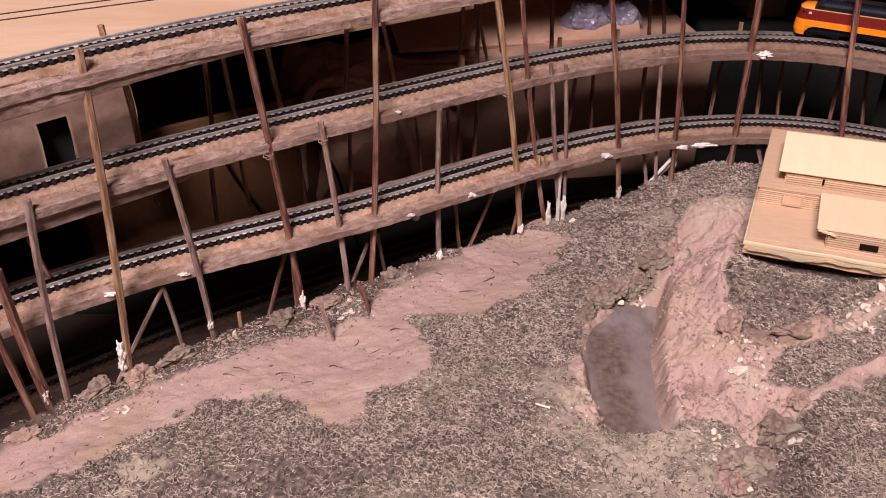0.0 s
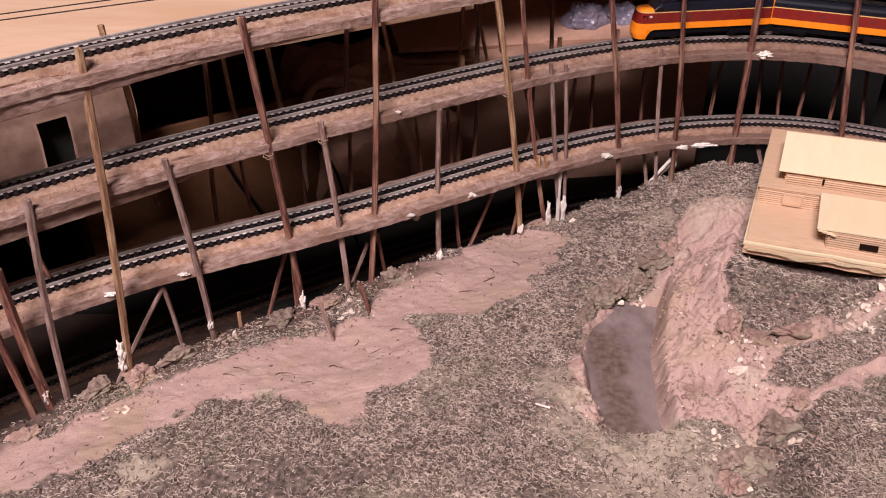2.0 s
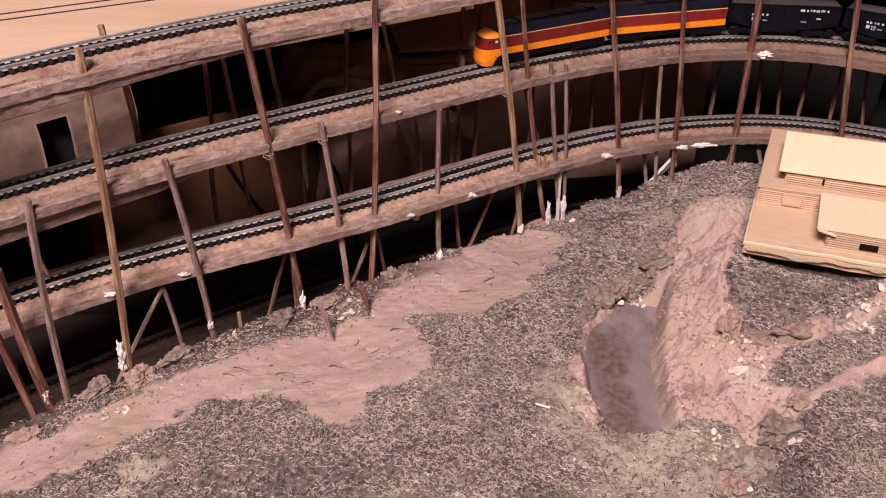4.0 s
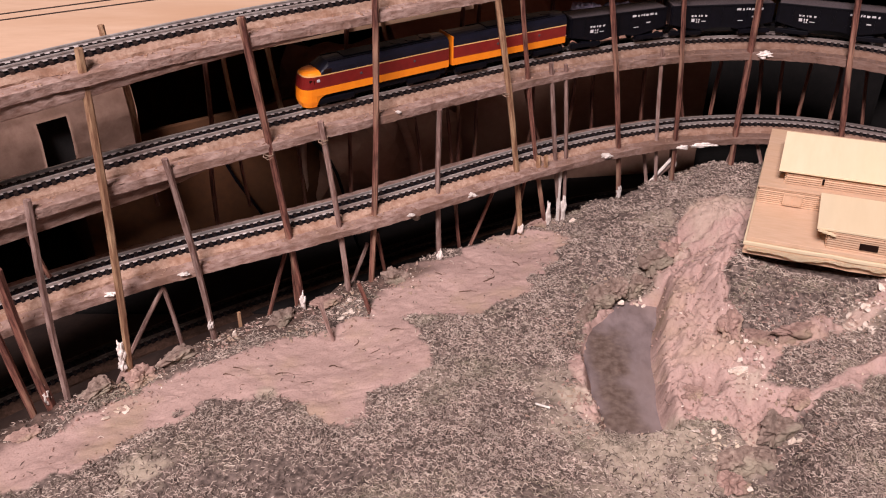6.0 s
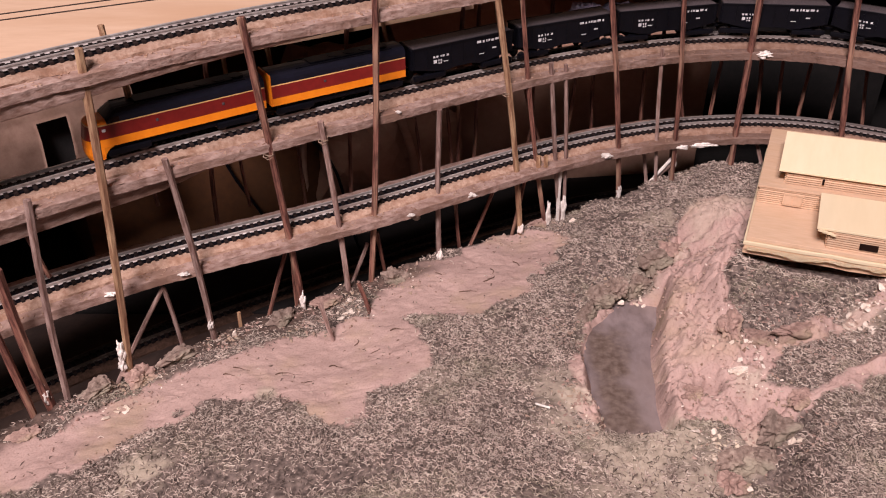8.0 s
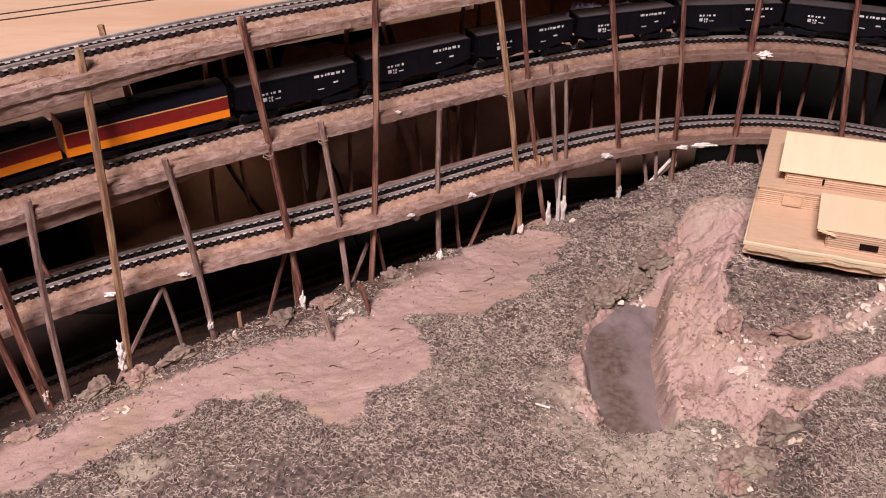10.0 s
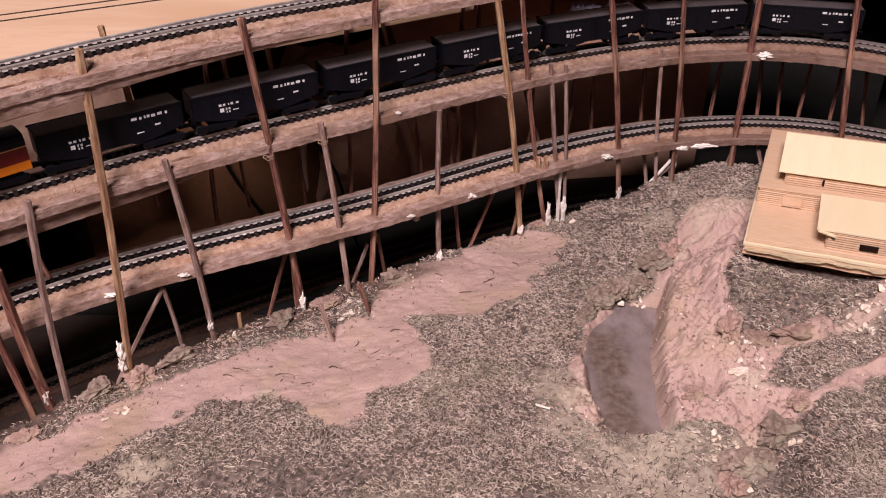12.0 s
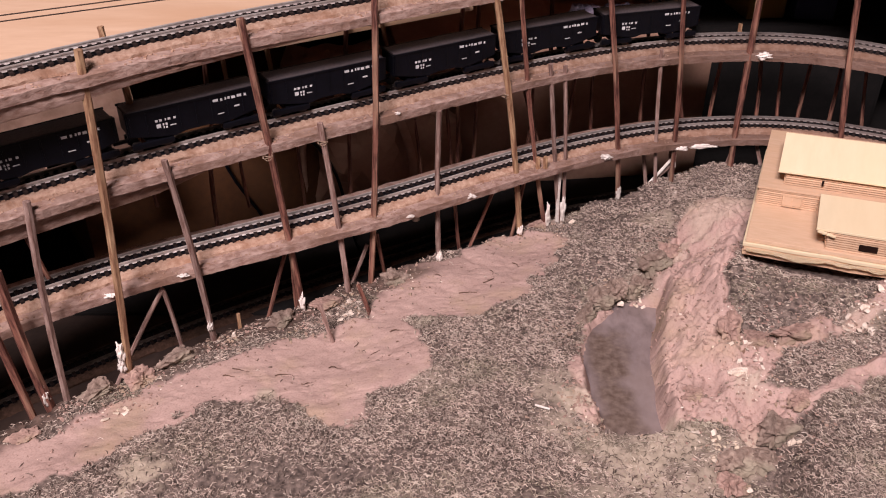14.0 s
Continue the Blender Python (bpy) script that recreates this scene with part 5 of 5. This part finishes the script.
rock(0.016, 0.487, (0.013, 0.010, 0.008), 40, GREY_ROCK, GREY_LABEL)
rock(-0.164, 0.347, (0.016, 0.011, 0.009), 40, ROCK, PINK_LABEL)
rock(-0.182, 0.336, (0.017, 0.010, 0.010), 35, GREY_ROCK, GREY_LABEL)
rock(-0.163, 0.319, (0.0048, 0.0027, 0.0020), 25, CHALK, CHALK_LABEL)
rock(-0.119, 0.380, (0.0041, 0.0027, 0.0048), 60, CHALK, CHALK_LABEL, 0.001)
rock(-0.057, 0.402, (0.0068, 0.0034, 0.0020), 15, CHALK, CHALK_LABEL)
rock(-0.207, 0.302, (0.013, 0.007, 0.005), 30, ROCK, PINK_LABEL)
rock(-0.095, 0.397, (0.016, 0.009, 0.008), 40, GREY_ROCK, GREY_LABEL)
rock(-0.070, 0.412, (0.014, 0.009, 0.007), 30, ROCK, PINK_LABEL)
rock(-0.147, 0.360, (0.019, 0.011, 0.008), 40, GREY_ROCK, GREY_LABEL)
rock(-0.030, 0.437, (0.013, 0.010, 0.010), 10, GREY_ROCK, GREY_LABEL)
rock(0.066, 0.503, (0.011, 0.007, 0.007), 10, ROCK, PINK_LABEL)
rock(0.090, 0.505, (0.0068, 0.0041, 0.0041), 30, CHALK, CHALK_LABEL)


def rubble(name, spots, count, size, mat, label, seed):
    """Fine loose bits strewn round some places, joined as one."""
    rng = random.Random(seed)
    pts = []
    for _ in range(count):
        cx, cy, reach = rng.choice(spots)
        pts.append((rng.gauss(cx, reach), rng.gauss(cy, reach)))
    xs, ys = np.array([q[0] for q in pts]), np.array([q[1] for q in pts])
    z, bare, rocky, pond, rim = land(xs, ys)
    kinds = []
    for k in range(6):
        bm = shard((1, 0.75, 0.4), k + seed)
        bm.verts.index_update()
        kinds.append(([v.co.copy() for v in bm.verts], [[v.index for v in f.verts] for f in bm.faces]))
        bm.free()
    verts, faces = [], []
    for i in range(count):
        if rim[i] > -0.006:
            continue
        vs, fs = kinds[rng.randrange(6)]
        sc = size * rng.uniform(0.35, 1.0) ** 1.6
        m = pose(xs[i], ys[i], z[i] + sc * 0.1, rng.uniform(-30, 30), rng.uniform(-30, 30), rng.uniform(0, 360))
        b = len(verts)
        verts += [m @ (v * sc) for v in vs]
        faces += [tuple(j + b for j in f) for f in fs]
    return tagged(part(name, mesh_of(name, verts, faces, mat), mat), label, "rubble", kind="stuff")


GULLY_SPOTS = [(0.10, 0.415, 0.010), (0.135, 0.44, 0.012), (0.155, 0.35, 0.014), (0.18, 0.34, 0.012), (0.14, 0.31, 0.015), (0.14, 0.28, 0.014), (0.16, 0.30, 0.012),
               (0.17, 0.41, 0.012), (0.075, 0.37, 0.008), (0.07, 0.31, 0.010), (0.13, 0.38, 0.014), (0.22, 0.352, 0.010)]
FOOT_SPOTS = [(-0.19, 0.328, 0.012), (-0.165, 0.346, 0.010), (-0.125, 0.378, 0.010), (-0.08, 0.400, 0.010), (-0.055, 0.408, 0.010), (-0.03, 0.435, 0.010), (0.03, 0.495, 0.010), (0.07, 0.503, 0.010)]
rubble("earth_crumbs", GULLY_SPOTS + FOOT_SPOTS, 2600, 0.0034, ROCK, "loose pink earth crumbs round the gully and posts", 3)
rubble("grey_crumbs", GULLY_SPOTS + FOOT_SPOTS, 800, 0.0034, GREY_ROCK, "dark grey-brown crumbs round the gully and posts", 5)
rubble("plaster_flakes", [(0.1573, 0.3366, 0.005), (0.1600, 0.3330, 0.004), (0.1285, 0.2894, 0.0035), (0.1300, 0.2810, 0.0035), (0.212, 0.340, 0.007), (0.220, 0.350, 0.006), (0.1095, 0.4150, 0.004),
                           (0.123, 0.417, 0.003), (0.1635, 0.2891, 0.003), (-0.057, 0.402, 0.005), (-0.165, 0.320, 0.004), (0.036, 0.497, 0.005)], 130, 0.0062, CHALK, "broken white plaster flakes in small heaps", 17)
rubble("plaster_bits", GULLY_SPOTS[:6] + GULLY_SPOTS[-1:] * 4 + FOOT_SPOTS + [(0.152, 0.322, 0.006)] * 3 + [(0.0, 0.36, 0.08), (0.06, 0.33, 0.05)], 420, 0.0024, CHALK, "tiny pale plaster bits strewn on the land", 7)


def twig(x, y, length, turn, seed, thick=0.0005):
    """A bent dry twig lying on the earth."""
    rng = random.Random(seed)
    bm = bmesh.new()
    prev, q, a = None, Vector((x, y, 0)), radians(turn)
    for i in range(6):
        q.z = height(q.x, q.y) + thick * 0.9 + 0.0004 * math.sin(i * 1.1)
        r = thick * (1 - i * 0.1)
        ring = [bm.verts.new(q + Vector((-math.sin(a) * r * math.cos(b), math.cos(a) * r * math.cos(b), r * math.sin(b)))) for b in (0.3, 1.87, 3.44, 5.0)]
        if prev:
            for j in range(4):
                bm.faces.new((prev[j], prev[(j + 1) % 4], ring[(j + 1) % 4], ring[j]))
        else:
            bm.faces.new(ring)
        prev = ring
        a += rng.uniform(-0.6, 0.6)
        q = q + Vector((math.cos(a), math.sin(a), 0)) * length / 5
    bm.faces.new(prev[::-1])
    return tagged(part("twig", bm, BARK), "thin dark dry twig lying on the pink earth", "twig", "twigs on the earth")


TWIG_RNG = random.Random(21)
for tx, ty, tl in ((-0.114, 0.351, 0.010), (-0.118, 0.345, 0.007), (-0.09, 0.345, 0.012), (-0.075, 0.338, 0.009), (-0.062, 0.352, 0.008), (-0.04, 0.362, 0.009),
                   (-0.03, 0.38, 0.008), (-0.05, 0.372, 0.010), (0.01, 0.42, 0.011), (0.025, 0.43, 0.012), (0.03, 0.445, 0.009), (-0.005, 0.44, 0.008), (0.045, 0.455, 0.008)):
    twig(tx, ty, tl, TWIG_RNG.uniform(-40, 60), TWIG_RNG.random(), TWIG_RNG.uniform(0.0002, 0.00045))

for a, b, w, m in (((-0.0685, 0.3815, 0.166), (-0.0612, 0.3774, 0.136), 0.0027, STICK_GREY), ((-0.0495, 0.405, 0.163), (-0.0417, 0.4009, 0.138), 0.0026, STICK),
                   ((-0.119, 0.394, 0.150), (-0.118, 0.393, 0.120), 0.0024, STICK_PALE)):
    stick("short_stake", a, b, w, m, "short broken stick stake driven into the earth", "stakes in the earth", "stake")
stick("white_straw", (0.0455, 0.3085, height(0.0455, 0.3085) + 0.0032), (0.0525, 0.306, height(0.0525, 0.306) + 0.0028), 0.0011, GLUE, "short white straw lying on the dry scatter", "", "straw")


# ---- glue, gypsum and stubs on the tiers ----
def blob(x, y, z, size, seed, mat=GLUE, label="lumpy dried white glue on the woodwork"):
    bm = bmesh.new()
    bmesh.ops.create_icosphere(bm, subdivisions=4, radius=0.5)
    for v in bm.verts:
        k = 0.85 + 0.75 * noise.noise(v.co * 3.6 + Vector((seed, 0, 0))) + 0.4 * noise.noise(v.co * 9 + Vector((seed, 5, 0)))
        v.co = Vector((v.co.x * size[0] * k, v.co.y * size[1] * k, v.co.z * size[2] * k))
    for f in bm.faces:
        f.smooth = True
    ob = part("glue_blob", bm, mat)
    ob.matrix_world = pose(x, y, z)
    return tagged(ob, label, "glue", "glue blobs")


def rail_point(tier, near_x, inset):
    line = run(tier, inset)
    line = line[line[:, 1] > 0.25]
    return line[np.argmin(np.abs(line[:, 0] - near_x))]


for tier, x, dz, size in (("middle", 0.214, -0.0080, (0.010, 0.004, 0.005)), ("low", 0.110, -0.0075, (0.008, 0.004, 0.0035)), ("low", 0.018, -0.0085, (0.007, 0.003, 0.003)),
                          ("low", 0.180, -0.0105, (0.020, 0.003, 0.0035)), ("low", 0.166, -0.0110, (0.009, 0.003, 0.003)), ("low", 0.243, -0.0105, (0.012, 0.003, 0.003)), ("low", -0.020, -0.0090, (0.005, 0.003, 0.002)),
                          ("middle", -0.025, -0.0070, (0.0035, 0.002, 0.0015)), ("low", -0.173, -0.0075, (0.007, 0.003, 0.002)), ("low", -0.139, -0.0080, (0.006, 0.003, 0.002))):
    q = rail_point(tier, x, 0.0155)
    blob(q[0], q[1], LEVEL[tier] + dz, size, x * 70)
for x, y, z, h in ((-0.1705, 0.3485, 0.160, 0.012), (-0.1715, 0.3475, 0.151, 0.008), (-0.0835, 0.4085, 0.148, 0.010), (0.1245, 0.5275, 0.156, 0.011), (0.053, 0.494, 0.146, 0.008),
                   (0.0725, 0.505, 0.150, 0.016), (0.0835, 0.5105, 0.152, 0.022), (0.1655, 0.546, 0.172, 0.010), (-0.0020, 0.4605, 0.147, 0.008), (-0.1305, 0.3775, 0.155, 0.006), (-0.203, 0.3240, 0.152, 0.010)):
    blob(x, y - 0.0012, z, (0.0037, 0.0036, h * 1.2), x * 91 + z * 37, label="smear of dried white glue round a post")

stick("painted_stick", (0.0792, 0.5075, 0.187), (0.0810, 0.5085, 0.130), 0.0027, GLUE, "stick post smeared white with glue", "", "post")
stick("white_string", (0.1655, 0.5450, 0.176), (0.1440, 0.5400, 0.150), 0.0023, GLUE, "glue-stiffened white string between two posts", "", "string")
STRING = material("frayed_string", (0.45, 0.33, 0.25), (0.25, 0.16, 0.11), 600, 0.9, 0.3)


def ring_tie(x, y, z, radius):
    """A few turns of string round a post, with a loose end."""
    cu = bpy.data.curves.new("string_tie", "CURVE")
    cu.dimensions, cu.bevel_depth, cu.bevel_resolution, cu.resolution_u = "3D", 0.0002, 1, 3
    sp = cu.splines.new("POLY")
    sp.points.add(36)
    for i, q in enumerate(sp.points):
        a = i / 36 * math.tau * 3
        r = radius * (1 + 0.12 * math.sin(i * 2.3))
        q.co = (x + r * math.cos(a), y + r * math.sin(a), z + 0.0006 * math.sin(i * 0.9) - i * 0.00006, 1)
    cu.materials.append(STRING)
    return tagged(new("string_tie", cu), "frayed string wound round a post at the deck", "string", "string ties")


ring_tie(-0.0925, 0.4035, 0.2485, 0.0026)
ring_tie(-0.0655, 0.4205, 0.2490, 0.0026)
ring_tie(0.0385, 0.4860, 0.2490, 0.0026)


def splinters(tier, count, seed):
    """Loose cork and wood crumbs along a deck, joined as one."""
    rng = random.Random(seed)
    line = run(tier, 0.0, 0.001)
    d = np.gradient(line, axis=0)
    d /= np.linalg.norm(d, axis=1)[:, None]
    ok = [i for i in range(len(line)) if line[i][1] > 0.28 and -0.26 < line[i][0] < 0.34]
    verts, faces = [], []
    for _ in range(count):
        i = rng.choice(ok)
        u = -rng.uniform(0.0072, 0.0148) if rng.random() < 0.85 else rng.uniform(0.016, 0.023)
        m = pose(line[i][0] - d[i][1] * u, line[i][1] + d[i][0] * u, LEVEL[tier] - 0.0065, rng.uniform(-20, 20), rng.uniform(-20, 20), rng.uniform(0, 360))
        a, b, c = rng.uniform(0.0003, 0.0011), rng.uniform(0.0002, 0.0005), rng.uniform(0.0001, 0.0003)
        k = len(verts)
        verts += [m @ Vector((sx * a, sy * b, sz * c)) for sx in (-1, 1) for sy in (-1, 1) for sz in (-1, 1)]
        faces += [tuple(k + j for j in f) for f in ((0, 1, 3, 2), (4, 6, 7, 5), (0, 4, 5, 1), (2, 3, 7, 6), (0, 2, 6, 4), (1, 5, 7, 3))]
    return tagged(part("cork_crumbs", mesh_of("cork_crumbs", verts, faces, CORK), CORK), "loose cork crumbs lying on a plywood deck", "crumbs", kind="stuff")


for k, tier in enumerate(("top", "middle", "low")):
    splinters(tier, 420, 31 + k)

# knots and torn chips on the deck edges, and sawn stubs that stand up behind the posts
for tier, x, inset in (("top", -0.164, -0.021), ("middle", 0.078, -0.022), ("middle", 0.118, -0.022), ("middle", 0.208, -0.022), ("middle", 0.012, -0.022), ("low", 0.062, 0.010), ("low", 0.068, 0.012)):
    q = rail_point(tier, x, inset)
    stick("peg_stub", (q[0], q[1], LEVEL[tier] + 0.0015), (q[0] + 0.0005, q[1], LEVEL[tier] - 0.009), 0.0032, STICK_PALE, "sawn pale stick end above the plywood deck", "peg stubs", "peg")


# ---- clutter behind ----
def crumpled(name, place, size, mat, label, category, seed):
    bm = bmesh.new()
    bmesh.ops.create_icosphere(bm, subdivisions=4, radius=0.5)
    for v in bm.verts:
        k = 1 + 0.35 * noise.noise(v.co * 3 + Vector((seed, 0, 0))) + 0.25 * abs(noise.noise(v.co * 7 + Vector((0, seed, 0))))
        v.co = Vector((v.co.x * size[0] * k, v.co.y * size[1] * k, max(v.co.z * size[2] * k, -size[2] * 0.42)))
    ob = part(name, bm, mat)
    ob.matrix_world = pose(place[0], place[1], place[2] + size[2] * 0.42)
    return tagged(ob, label, category)


BOX_TOP = BENCH + 0.108
crumpled("plastic_bag", (0.112, 0.662, BOX_TOP), (0.030, 0.024, 0.028), BAG, "crumpled pale plastic bag on the cardboard box", "bag", 2)
crumpled("plastic_bag", (0.140, 0.668, BOX_TOP), (0.034, 0.024, 0.024), BAG, "crumpled pale plastic bag on the cardboard box", "bag", 5)


# Invented riser for the packs, black to pass for the dark gap.
RISER = BENCH + 0.1022
stand = tagged(part("cloth_block", box((0.17, 0.085, 0.100), (0.302, 0.745, BENCH + 0.0522), 0.004), DARK), "black riser added under the packs, reading as darkness", "block")


def pack(x, y, size, turn, mat, label):
    h = size[2]
    thing = tagged(new("pack"), label, "box")
    thing.matrix_world = pose(x, y, RISER, 0, 0, turn)
    part("body", box(size, (0, 0, h / 2), 0.0015), mat, thing)
    part("lid", box((size[0] + 0.003, size[1] + 0.003, 0.014), (0, 0, h + 0.007), 0.0012), mat, thing)
    return thing


pack(0.275, 0.745, (0.034, 0.05, 0.040), 6, YELLOW, "yellow card pack standing on the bench")
pack(0.320, 0.742, (0.034, 0.05, 0.040), -4, BLUE, "dark blue card pack standing on the bench")


def hose(points, radius, mat, label):
    cu = bpy.data.curves.new("hose", "CURVE")
    cu.dimensions, cu.bevel_depth, cu.bevel_resolution, cu.resolution_u = "3D", radius, 3, 8
    sp = cu.splines.new("BEZIER")
    sp.bezier_points.add(len(points) - 1)
    for b, q in zip(sp.bezier_points, points):
        b.co, b.handle_left_type, b.handle_right_type = q, "AUTO", "AUTO"
    cu.materials.append(mat)
    return tagged(new("hose", cu), label, "hose")


sack = tagged(new("paper_sack"), "slumped brown paper sack in shade behind the track", "sack")
body = crumpled("body", (-0.070, 0.590, BENCH), (0.14, 0.09, 0.125), CARD, "", "", 8)
body.parent = sack
rolled = crumpled("rolled_top", (-0.066, 0.588, BENCH + 0.092), (0.075, 0.030, 0.030), CARD, "", "", 12)
rolled.parent = sack
hose([(-0.100, 0.545, BENCH + 0.003), (-0.096, 0.54, 0.205), (-0.085, 0.538, 0.232), (-0.060, 0.538, 0.236), (-0.040, 0.540, 0.222), (-0.025, 0.545, 0.190), (-0.020, 0.55, BENCH + 0.003)], 0.0030, SHELL, "loop of pale brown hose behind the track")
hose([(-0.120, 0.52, BENCH + 0.002), (-0.135, 0.50, 0.222), (-0.09, 0.50, 0.214), (-0.06, 0.51, BENCH + 0.002)], 0.0011, BLACK, "thin black cable hanging behind the track")
motions()
